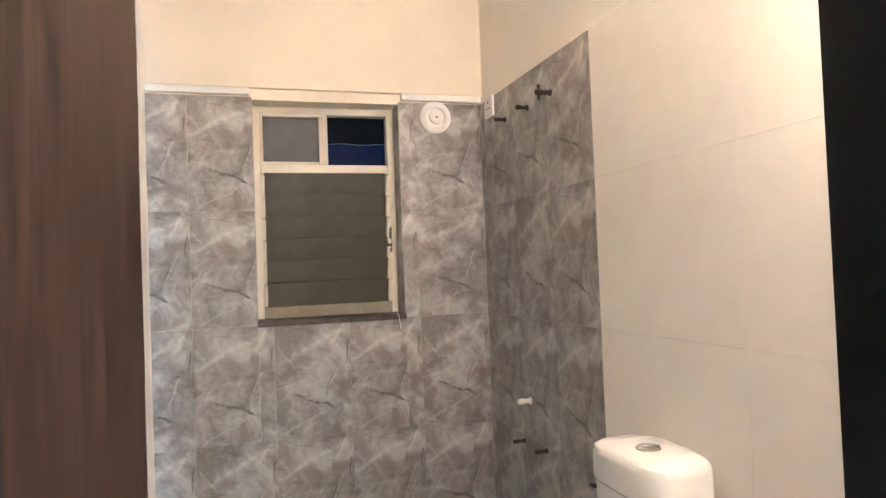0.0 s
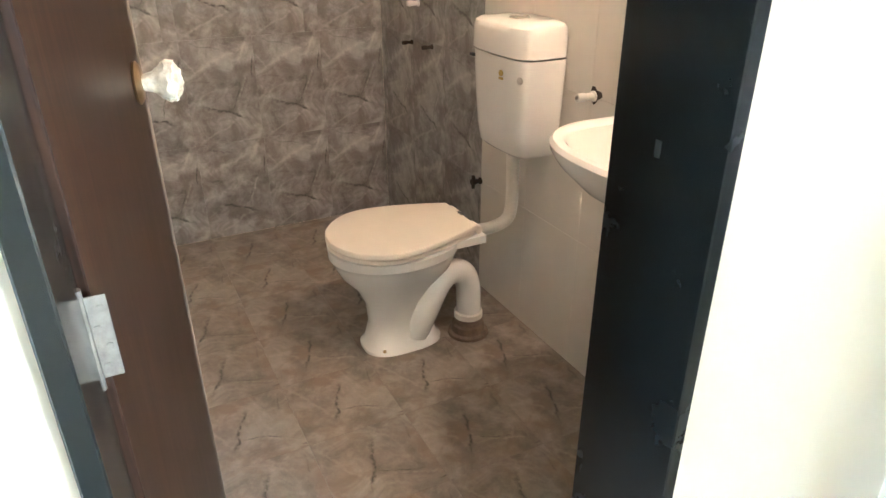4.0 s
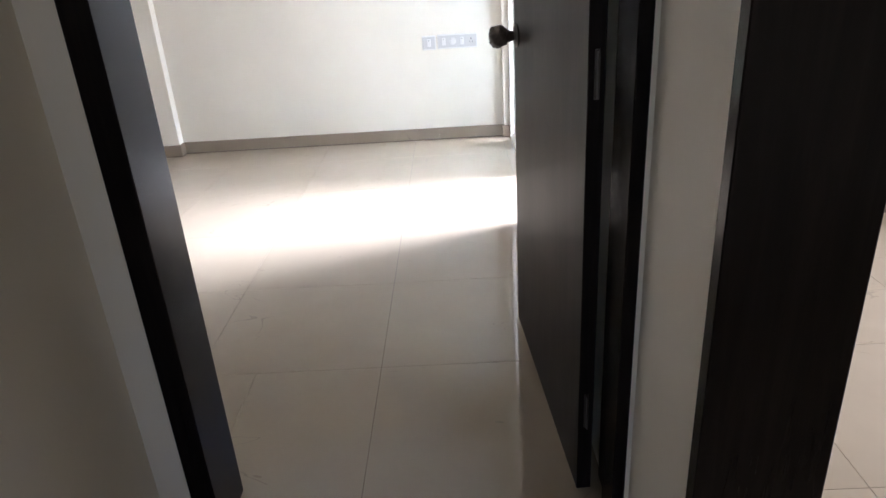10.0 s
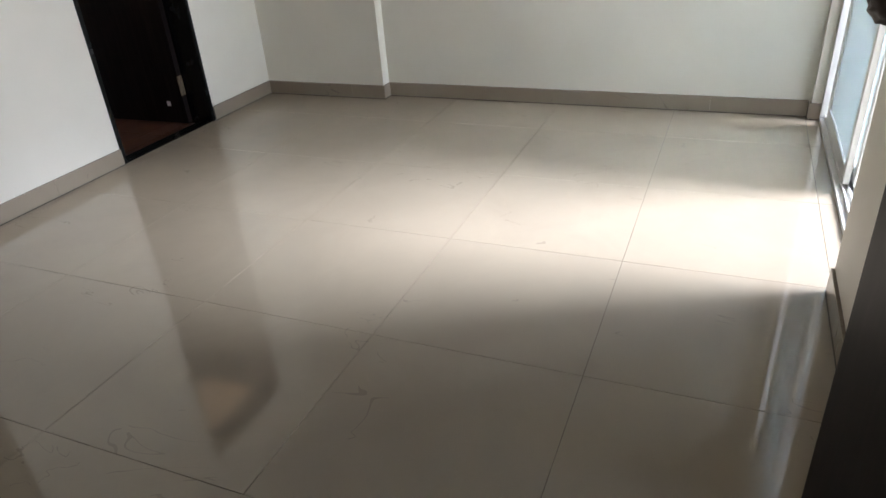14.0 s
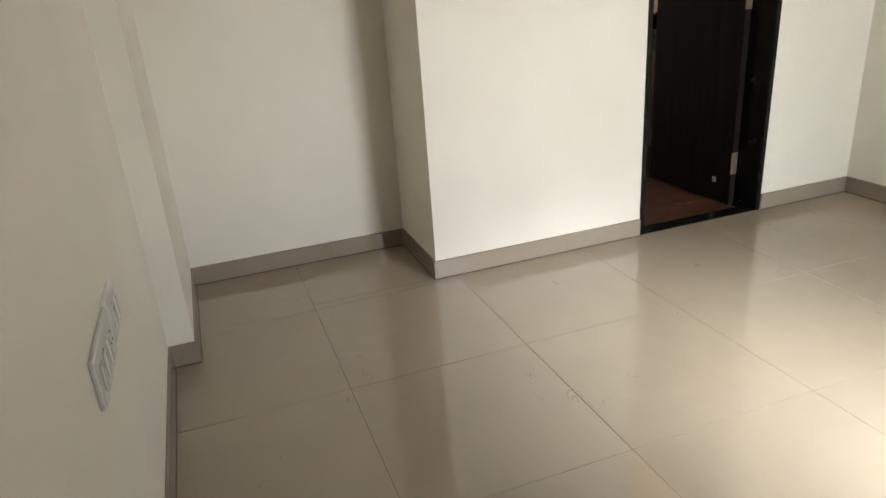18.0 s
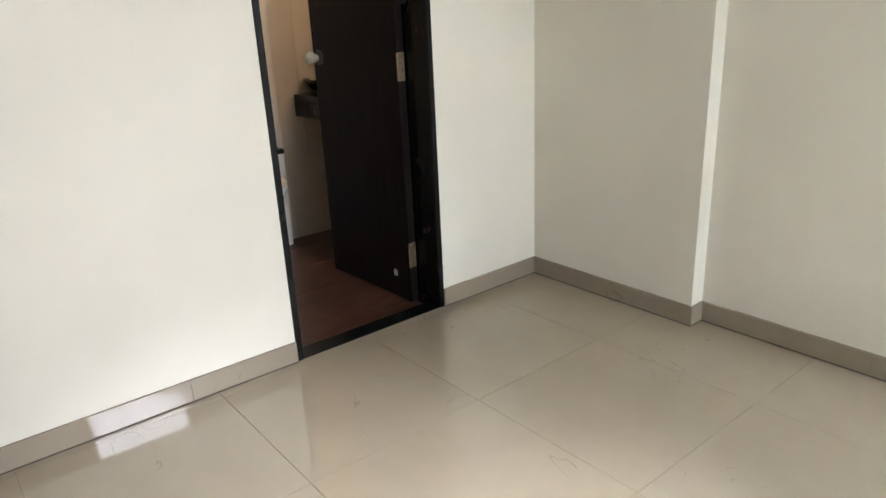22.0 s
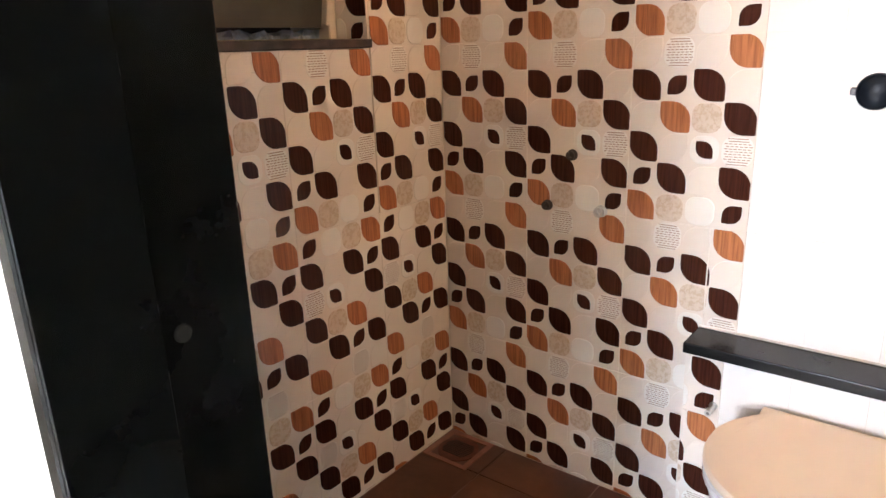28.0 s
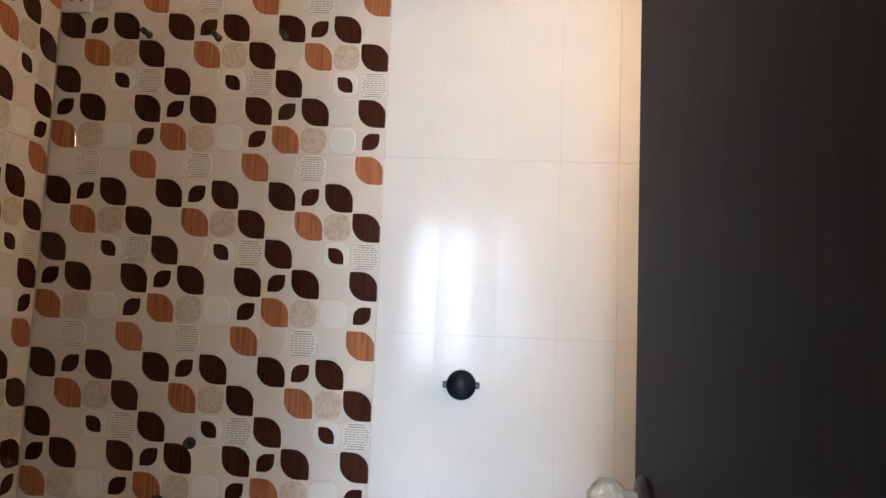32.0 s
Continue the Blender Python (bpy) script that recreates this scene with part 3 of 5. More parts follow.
# ---- laid tiles ----
def cut(rect, hole):
    """The parts of a rectangle that a hole leaves."""
    a0, a1, b0, b1 = rect
    h0, h1, k0, k1 = hole
    if h1 <= a0 or h0 >= a1 or k1 <= b0 or k0 >= b1:
        return [rect]
    out = []
    if h0 > a0:
        out.append((a0, h0, b0, b1))
    if h1 < a1:
        out.append((h1, a1, b0, b1))
    m0, m1 = max(a0, h0), min(a1, h1)
    if k0 > b0:
        out.append((m0, m1, b0, k0))
    if k1 < b1:
        out.append((m0, m1, k1, b1))
    return out


def chamfered(bm, u0, u1, v0, v1, deep, edge=0.0012):
    """A tile in its wall frame: u to the right, v up, its face at y = 0 towards the viewer and its back at y = deep."""
    ring = [(u0, v0), (u1, v0), (u1, v1), (u0, v1)]
    inner = [(u0 + edge, v0 + edge), (u1 - edge, v0 + edge), (u1 - edge, v1 - edge), (u0 + edge, v1 - edge)]
    back = [bm.verts.new((u, deep, v)) for u, v in ring]
    side = [bm.verts.new((u, edge * 0.7, v)) for u, v in ring]
    face = [bm.verts.new((u, 0, v)) for u, v in inner]
    for a, b in ((back, side), (side, face)):
        for i in range(4):
            bm.faces.new((a[i], a[(i + 1) % 4], b[(i + 1) % 4], b[i]))
    bm.faces.new(face)


TILE_MESHES = {}


def tile_mesh(key, u0, u1, v0, v1, mats, deep=0.007, make=None):
    k = (key, round(u0, 4), round(u1, 4), round(v0, 4), round(v1, 4))
    if k not in TILE_MESHES:
        bm = bmesh.new()
        if make:
            make(bm, u0, u1, v0, v1, deep)
        else:
            chamfered(bm, u0, u1, v0, v1, deep)
        me = bpy.data.meshes.new(key)
        bm.to_mesh(me)
        bm.free()
        for mt in mats:
            me.materials.append(mt)
        TILE_MESHES[k] = me
    return TILE_MESHES[k]


def lay(parent, key, mats, corner, rz, span, start, size, holes=(), gap=0.002, flat=False, make=None, name="tile", deep=0.007):
    """Lays tiles of a size over span (u0, u1, v0, v1) of a plane through corner; start is where the grid begins."""
    base = pose(*corner, -90 if flat else 0, 0, 0) if flat else pose(*corner, 0, 0, rz)
    u0, u1, v0, v1 = span
    tw, th = size
    i0, i1 = math.floor((u0 - start[0]) / tw), math.ceil((u1 - start[0]) / tw)
    j0, j1 = math.floor((v0 - start[1]) / th), math.ceil((v1 - start[1]) / th)
    for i in range(i0, i1):
        for j in range(j0, j1):
            ou, ov = start[0] + i * tw, start[1] + j * th
            rects = [(max(ou, u0), min(ou + tw, u1), max(ov, v0), min(ov + th, v1))]
            for h in holes:
                rects = [q for r in rects for q in cut(r, h)]
            for a0, a1, b0, b1 in rects:
                g = gap / 2
                a0, a1, b0, b1 = a0 + g, a1 - g, b0 + g, b1 - g
                if a1 - a0 < 0.006 or b1 - b0 < 0.006:
                    continue
                ob = new(name, tile_mesh(key, a0 - ou, a1 - ou, b0 - ov, b1 - ov, mats, deep, make))
                ob.parent = parent
                if flat:
                    ob.matrix_basis = base @ pose(ou, 0, ov)
                else:
                    ob.matrix_basis = base @ pose(ou, 0, ov)

# ---- skirting ----
SK_H, SK_T = 0.085, 0.011


def skirting(x0, y0, x1, y1, side):
    """A run of skirting tiles from one point to another; side is the outward normal."""
    a, b, n = Vector((x0, y0, 0)), Vector((x1, y1, 0)), Vector((*side, 0))
    d = (b - a).normalized()
    length = (b - a).length
    run = tagged(new("baseboard"), "glossy grey-brown tile skirting along the wall foot", "baseboard", kind="structure")
    at = 0.0
    while at < length - 0.004:
        to = min(at + 0.64, length)
        p, q = a + d * (at + 0.0002), a + d * (to - 0.0002)
        c0, c1 = p, q + n * SK_T
        bm = box_bm(min(c0.x, c1.x), max(c0.x, c1.x), min(c0.y, c1.y), max(c0.y, c1.y), 0.004, SK_H, 0.0015)
        part("skirting_tile", bm, SKIRTING, run)
        at = to
    c0, c1 = a + n * (SK_T - 0.003), b + n * (SK_T + 0.0016)
    part("seam", box_bm(min(c0.x, c1.x), max(c0.x, c1.x), min(c0.y, c1.y), max(c0.y, c1.y), 0.0002, 0.0036), SEAM, run, "dark grout seam at the floor")


t_ = SK_T
for run_ in ((-2.345 + t_, BED_S, -0.368, BED_S, (0, 1)), (-3.085 + t_, 0.175, -2.345, 0.175, (0, 1)), (-2.345, BED_S, -2.345, 0.175 + t_, (1, 0)),
             (ALC_W, 0.175, ALC_W, ALC_N, (1, 0)), (ALC_W + t_, ALC_N, BED_W + t_, ALC_N, (0, -1)),
             (BED_W, ALC_N, BED_W, D2_S - 0.022, (1, 0)), (BED_W, D2_N + 0.022, BED_W, COL_N - t_, (1, 0)),
             (BED_W, COL_N, -1.742 + t_, COL_N, (0, -1)), (-1.742, COL_N, -1.742, BED_N - t_, (1, 0)), (-1.742, BED_N, 0.655 - t_, BED_N, (0, -1)),
             (0.655, 3.60 - t_, 0.655, BED_N, (-1, 0)), (0.655, 3.60, 0.72, 3.60, (0, -1)), (BED_E, 0.92, BED_E, BAL_S, (-1, 0)),
             (PAS_W, D1_N + 0.022, PAS_W, PAS_N - t_, (1, 0)), (PAS_W, LIV_N, PAS_W, D1_S - 0.022, (1, 0)), (PAS_W, PAS_N, -0.368, PAS_N, (0, -1)),
             (PAS_E, -0.438, PAS_E, PAS_N, (-1, 0)), (PAS_E, LIV_N, PAS_E, -1.38, (-1, 0)), (0.86 + t_, ER_N, ER_E, ER_N, (0, -1)), (0.86, -0.438, 0.86, ER_N, (1, 0))):
    skirting(*run_)


# ---- door frames and doors ----
def post(name, x0, x1, y0, y1, z0, z1, mat, parent, bevel=0.002):
    return part(name, box_bm(x0, x1, y0, y1, z0, z1, bevel), mat, parent)


def hinge(parent, at, rz, mat, h=0.10, wide=0.030):
    """A butt hinge: two plates, a knuckle and screws."""
    hg = new("hinge")
    hg.parent = parent
    hg.matrix_basis = pose(*at, 0, 0, rz)
    bm = bmesh.new()
    add_box(bm, -wide, -0.003, -0.0015, 0.0015, -h / 2, h / 2, 0.0006)
    add_box(bm, 0.003, wide, -0.0015, 0.0015, -h / 2, h / 2, 0.0006)
    lathe(bm, [(0.0001, -h / 2 - 0.004), (0.005, -h / 2 - 0.003), (0.005, h / 2 + 0.003), (0.0001, h / 2 + 0.004)], 10)
    for sx in (-wide * 0.54, wide * 0.54):
        for k in (-0.36, -0.05, 0.36):
            lathe(bm, [(0.0038, -0.0028), (0.0038, -0.0012)], 8, (sx, 0, k * h), "y")
    mesh = part("hinge_plate", bm, mat, parent)
    mesh.matrix_basis = pose(*at, 0, 0, rz)
    bpy.data.objects.remove(hg)
    mesh["label"] = "steel butt hinge with screws"
    return mesh


def wrapped_knob(parent, at, rz, mat, rose_mat=BRASS, length=0.068, r=0.028):
    """A door knob still in its crumpled wrapping, on a round rose; it points along local -y."""
    bm = bmesh.new()
    lathe(bm, [(0.001, 0.0), (0.034, 0.0), (0.036, -0.004), (0.030, -0.009), (0.020, -0.011), (0.001, -0.011)], 24, axis="y")
    rose = part("rose", bm, rose_mat, parent, "round metal rose plate", True)
    rose.matrix_basis = pose(*at, 0, 0, rz)
    bm = bmesh.new()
    prof = [(0.012, -0.010), (0.016, -0.020), (0.018, -0.030), (0.026, -0.038), (r, -0.050), (r * 1.02, -0.062), (r * 0.9, -length), (r * 0.55, -length - 0.010), (0.004, -length - 0.012)]
    fine = []
    for (r0, h0), (r1, h1) in zip(prof, prof[1:]):
        fine += [(r0 + (r1 - r0) * k / 3, h0 + (h1 - h0) * k / 3) for k in range(3)]
    lathe(bm, fine + [prof[-1]], 36, axis="y")
    for v in bm.verts:
        k = 1 + 0.16 * noise.noise(v.co * 55) + 0.13 * noise.noise(v.co * 130) + 0.07 * noise.noise(v.co * 320)
        v.co.x, v.co.z = v.co.x * k, v.co.z * k
        v.co.y += 0.005 * noise.noise(v.co * 90)
    part("knob", bm, mat, rose, "door knob in crumpled plastic wrapping", True)


# bedroom doorway
door_frame = thing("door_frame", "black-stained wooden door frame of the bedroom", "door frame", kind="structure")
post("jamb", -0.368, -0.311, -0.102, 0.0, 0.0, HEAD - 0.055, FRAME_WOOD, door_frame)
post("jamb", -0.3685, -0.323, 0.0, 0.088, 0.0, HEAD - 0.055, FRAME_WOOD, door_frame)
post("jamb", 0.612, 0.640, -0.102, 0.0, 0.0, HEAD - 0.055, FRAME_WOOD, door_frame)
post("jamb", 0.622, 0.6405, 0.0, 0.088, 0.0, HEAD - 0.055, FRAME_WOOD, door_frame)
post("head", -0.368, 0.640, -0.102, 0.088, HEAD - 0.055, HEAD, FRAME_WOOD, door_frame)


def door_leaf(hx, hy, ex, ey, thick, z0, z1, mats, label, bare=0.0):
    """A flush door from its hinge edge to its free edge; local x runs along it, its near face is y = 0 and its thickness lies to y = thick."""
    rz = math.degrees(math.atan2(ey - hy, ex - hx))
    width = math.hypot(ex - hx, ey - hy)
    door = thing("door", label, "door", at=(hx, hy, 0), rz=rz)
    lo, hi = min(0, thick), max(0, thick)
    part("leaf", box_bm(0.004, width - bare, lo, hi, z0, z1, 0.0015), mats, door)
    return door, width


door_3, w3 = door_leaf(0.556, 0.030, 0.496, 0.928, -0.036, 0.006, HEAD - 0.06, LEAF_DARK, "open dark brown laminate bedroom door with a knob in plastic wrap")
wrapped_knob(door_3, (w3 - 0.062, 0.0, 1.035), 180, FOIL_DARK, STEEL_DARK, 0.076, 0.032)
hinge(door_3, (0.004, -0.018, 0.25), 0, STEEL_DARK, 0.09, 0.017)
hinge(door_3, (0.004, -0.018, 1.05), 0, STEEL_DARK, 0.09, 0.017)
hinge(door_3, (0.004, -0.018, 1.85), 0, STEEL_DARK, 0.09, 0.017)


HINGE_X = -0.588


def granite_lining(label, x0, x1, y0, y1, zb, sill):
    """A granite door lining in a wall that runs along y, with its threshold."""
    lin = thing("door_frame", label, "door frame", kind="structure")
    post("jamb", x0, x1, y0 - 0.022, y0, zb, HEAD - 0.02, GRANITE, lin)
    post("jamb", x0, x1, y1, y1 + 0.022, zb, HEAD - 0.02, GRANITE, lin)
    post("head", x0, x1, y0 - 0.022, y1 + 0.022, HEAD - 0.02, HEAD, GRANITE, lin)
    post("threshold", sill, x1 - 0.004, y0, y1, zb, 0.004, GRANITE, lin)
    return lin


lin1 = granite_lining("polished black granite lining of the first bathroom doorway", B1_E - 0.004, PAS_W + 0.03, D1_S, D1_N, -0.06, B1_E)
part("mortar_patch", box_bm(-0.521, -0.511, D1_N - 0.0012, D1_N + 0.001, 1.066, 1.088, 0.0006), GREY_DULL, lin1, "pale chipped mortar patch")
door_1, w1 = door_leaf(-0.600, -1.455, -1.238, -1.331, 0.036, B1_Z + 0.008, HEAD - 0.03, LEAF_BROWN, "open walnut-brown laminate bathroom door with a wrapped knob", 0.010)
wrapped_knob(door_1, (w1 - 0.085, 0.0, 1.090), 0, FOIL, BRASS, 0.062, 0.033)
part("edge_lipping", box_bm(w1 - 0.0097, w1 + 0.022, 0.001, 0.035, B1_Z + 0.008, HEAD - 0.03, 0.001), LIPPING, door_1, "pale unfinished wooden door edge")
for hz in (0.25, 0.955, 1.85):
    bm = bmesh.new()
    add_box(bm, 0.0, 0.021, -0.0022, 0.0, -0.048, 0.048, 0.0006)
    for sx, sz in ((0.007, -0.034), (0.014, -0.011), (0.007, 0.011), (0.014, 0.034)):
        lathe(bm, [(0.0042, -0.0034), (0.0042, -0.0018)], 8, (sx, 0, sz), "y")
    lathe(bm, [(0.0001, -0.060), (0.0055, -0.059), (0.0055, 0.059), (0.0001, 0.060)], 10, (-0.004, -0.004, 0))
    plate = part("hinge_plate", bm, STEEL_DULL, lin1, "worn steel butt hinge")
    plate.matrix_basis = pose(HINGE_X, -1.461, hz, 0, 0, 90)

lin2 = granite_lining("polished black granite lining of the second bathroom doorway", B2_E - 0.002, BED_W + 0.004, D2_S, D2_N, -0.06, BED_W - 0.085)
for y0_, y1_ in ((D2_S, D2_S + 0.004), (D2_N - 0.004, D2_N)):
    post("jamb_facing", -2.700, BED_W + 0.002, y0_, y1_, 0.004, HEAD - 0.02, GRANITE, lin2, 0.0012)
bm = bmesh.new()
lathe(bm, [(0.0001, 0.0022), (0.0075, 0.0022), (0.0088, 0.0012), (0.0088, -0.001)], 14, (-2.7195, D2_S, 1.030), "y")
part("strike_plate", bm, GREY_DULL, lin2, "dull grey round strike mark")
door_2, w2 = door_leaf(-2.752, 2.912, -3.412, 2.890, -0.036, B2_Z + 0.012, HEAD - 0.03, LEAF_DARK, "open dark brown laminate bathroom door with a wrapped knob")
wrapped_knob(door_2, (w2 - 0.055, 0.0, 1.075), 180, FOIL, STEEL_DARK)


def edge_hinge(parent, z, mat, h=0.115):
    """A butt hinge on the hinge edge of an open door: plate, knuckle at the near corner, four screws."""
    bm = bmesh.new()
    add_box(bm, 0.0012, 0.0044, -0.034, -0.002, z - h / 2, z + h / 2, 0.0006)
    for k in range(5):
        lathe(bm, [(0.0001, 0), (0.0052, 0.0008), (0.0052, h / 5 - 0.0008), (0.0001, h / 5)], 10, (0.0, 0.003, z - h / 2 + k * h / 5))
    plate = part("hinge_plate", bm, mat, parent, "rusty butt hinge with screws")
    for sy, sz in ((-0.012, -0.042), (-0.024, -0.014), (-0.012, 0.014), (-0.024, 0.042)):
        bm = bmesh.new()
        lathe(bm, [(0.0001, -0.0002), (0.0046, 0.0), (0.0046, 0.0018), (0.0001, 0.002)], 10, (0.0002, sy, z + sz), "x")
        part("screw", bm, STEEL_DARK, plate)


for hz in (0.22, 1.045, 1.85):
    edge_hinge(door_2, hz, HINGE_OLD)
part("sticker", box_bm(0.105, 0.132, 0.0, 0.0012, 0.095, 0.125), WHITE_PLASTIC, door_2, "small white paper sticker")

lin3 = thing("door_frame", "black-stained wooden lining of the east room doorway", "door frame", kind="structure")
post("jamb", PAS_E - 0.006, 0.852, -0.470, -0.438, 0.0, HEAD - 0.04, FRAME_WOOD, lin3)
post("jamb", PAS_E - 0.006, 0.862, -1.38, -1.348, 0.0, HEAD - 0.04, FRAME_WOOD, lin3)
post("head", PAS_E - 0.006, 0.862, -1.38, -0.438, HEAD - 0.04, HEAD, FRAME_WOOD, lin3)

# ---- sliding balcony door ----
slider = thing("sliding_door", "white aluminium balcony sliding door with frosted glass, half open", "sliding door")
post("track", 0.700, 0.800, BAL_S, BAL_N, 0.0, 0.018, ALU_WHITE, slider)
for rx in (0.722, 0.745, 0.768):
    post("track_rail", rx, rx + 0.004, BAL_S, BAL_N, 0.018, 0.034, ALU_WHITE, slider, 0.0006)
post("jamb", 0.700, 0.800, BAL_N - 0.022, BAL_N, 0.018, BAL_H - 0.04, ALU_WHITE, slider)
post("jamb", 0.700, 0.800, BAL_S, BAL_S + 0.022, 0.018, BAL_H - 0.04, ALU_WHITE, slider)
post("head", 0.700, 0.800, BAL_S, BAL_N, BAL_H - 0.04, BAL_H, ALU_WHITE, slider)
for k, (sx, ya, yb) in enumerate(((0.735, 2.690, 3.530), (0.770, 2.665, 3.515))):
    bm = bmesh.new()
    add_box(bm, sx - 0.012, sx + 0.012, ya, ya + 0.048, 0.034, BAL_H - 0.045, 0.003)
    add_box(bm, sx - 0.012, sx + 0.012, yb - 0.048, yb, 0.034, BAL_H - 0.045, 0.003)
    add_box(bm, sx - 0.012, sx + 0.012, ya + 0.048, yb - 0.048, 0.034, 0.095, 0.003)
    add_box(bm, sx - 0.012, sx + 0.012, ya + 0.048, yb - 0.048, BAL_H - 0.10, BAL_H - 0.045, 0.003)
    frame_ob = part("sash_frame", bm, ALU_WHITE, slider)
    pane = part("pane", box_bm(sx - 0.0025, sx + 0.0025, ya + 0.046, yb - 0.046, 0.093, BAL_H - 0.098), FROST, frame_ob, "frosted glass pane")

# ---- switch plates ----


def switch_plate(at, rz, w, h, kinds, label):
    """A white plate whose modules are: s switch, r round regulator, p socket."""
    sp = thing("switch_plate", label, "switch", "switch plates of the bedroom", at=at, rz=rz)
    bm = box_bm(0, w, -0.010, 0.0, 0, h, 0.003, 2)
    part("plate", bm, WHITE_PLASTIC, sp)
    bm = box_bm(0.006, w - 0.006, -0.0115, -0.009, 0.008, h - 0.008, 0.001)
    part("inner_frame", bm, PALE_GREY, sp)
    n = len(kinds)
    for i, k in enumerate(kinds):
        a, b = 0.012 + i * (w - 0.024) / n, 0.012 + (i + 1) * (w - 0.024) / n
        c = (a + b) / 2
        if k == "s":
            rocker = part("rocker", box_bm(max(a + 0.002, c - 0.013), min(b - 0.002, c + 0.013), -0.0165, -0.011, h * 0.24, h * 0.76, 0.002), WHITE_PLASTIC, sp)
            part("marker", box_bm(c - 0.003, c + 0.003, -0.0172, -0.0162, h * 0.62, h * 0.70), GREY_MARK, rocker)
        elif k == "r":
            bm = bmesh.new()
            lathe(bm, [(0.024, -0.011), (0.024, -0.016), (0.017, -0.017), (0.015, -0.026), (0.001, -0.026)], 20, (c, 0, h / 2), "y")
            part("regulator", bm, WHITE_PLASTIC, sp, "round fan regulator", True)
        else:
            bm = bmesh.new()
            for dx, dz, r in ((0, 0.013, 0.0042), (-0.010, -0.008, 0.0035), (0.010, -0.008, 0.0035)):
                lathe(bm, [(r, -0.0122), (r, -0.0108)], 10, (c + dx, 0, h / 2 + dz), "y")
            part("socket_hole", bm, BLACK_PLASTIC, sp)
    return sp


switch_plate((0.096, BED_N, 0.645), 0, 0.096, 0.098, "s", "small white switch plate on the bedroom wall")
switch_plate((0.204, BED_N, 0.648), 0, 0.280, 0.098, "srsp", "wide white switch plate with regulator and socket")
switch_plate((-1.175, BED_S, 0.562), 180, 0.235, 0.100, "sssp", "wide white switch plate on the cream wall")
switch_plate((-1.418, BED_S, 0.570), 180, 0.130, 0.100, "ss", "white two-switch plate on the cream wall")


# ---- plumbing pieces ----
def pipe_stub(at, rz, label, mat=RUST, long=0.045, r=0.0065, tee=False, broken=False):
    """A threaded stub that stands out of a wall along local -y."""
    st = thing("pipe_stub", label, "pipe", "pipe stubs of the " + ("second" if at[0] < -3.5 else "first") + " bathroom", at=at, rz=rz)
    bm = bmesh.new()
    lathe(bm, [(r * 0.5, 0.004), (r * 1.6, 0.003), (r * 1.5, -0.004), (r, -0.006), (r, -long * 0.55), (r * 1.25, -long * 0.58), (r * 1.25, -long), (r * 0.7, -long), (r * 0.6, -long + 0.012)], 14, axis="y")
    part("nipple", bm, mat, st, smooth=True)
    if broken:
        bm = bmesh.new()
        rim = []
        for i in range(14):
            a = 2 * math.pi * i / 14
            k = 0.022 * (1 + 0.35 * math.sin(3 * a + 1) + 0.25 * math.sin(7 * a))
            rim.append((0.008 + k * math.cos(a), 0.004 + k * math.sin(a)))
        loft(bm, [[(x, 0.001, z) for x, z in rim], [(x * 0.96, -0.0012, z * 0.96) for x, z in rim]])
        part("broken_hole", bm, RUST, st, "dark broken edge of the drilled hole")
    if tee:
        bm = bmesh.new()
        lathe(bm, [(0.001, -0.026), (r * 0.75, -0.025), (r * 0.75, 0.025), (0.001, 0.026)], 12, (0, -long * 0.8, 0), "z")
        part("cross_piece", bm, mat, st, smooth=True)
    return st


def socket_plate(at, rz, label, s=0.085):
    sp = thing("socket", label, "socket", at=at, rz=rz)
    part("plate", box_bm(-s / 2, s / 2, -0.012, 0.0, -s / 2, s / 2, 0.003, 2), WHITE_PLASTIC, sp)
    bm = bmesh.new()
    for dx, dz, r in ((0, 0.018, 0.0055), (-0.013, -0.008, 0.0045), (0.013, -0.008, 0.0045)):
        lathe(bm, [(r, -0.0135), (r, -0.011)], 10, (dx, 0, dz), "y")
    part("socket_hole", bm, BLACK_PLASTIC, sp)
    return sp


def round_vent(at, rz, label, r=0.068):
    """A round ceiling-rose style outlet cover."""
    rv = thing("wall_vent", label, "vent", at=at, rz=rz)
    bm = bmesh.new()
    lathe(bm, [(0.002, 0.0), (r, 0.0), (r, -0.006), (r * 0.88, -0.014), (r * 0.62, -0.016), (r * 0.56, -0.010), (r * 0.44, -0.010), (r * 0.40, -0.019), (r * 0.12, -0.021), (0.002, -0.021)], 32, axis="y")
    cover = part("cover", bm, WHITE_PLASTIC, rv, smooth=True)
    bm = bmesh.new()
    lathe(bm, [(0.006, -0.0222), (0.006, -0.020)], 10, (0, 0, -0.001), "y")
    part("screw", bm, GREY_MARK, cover)
    return rv


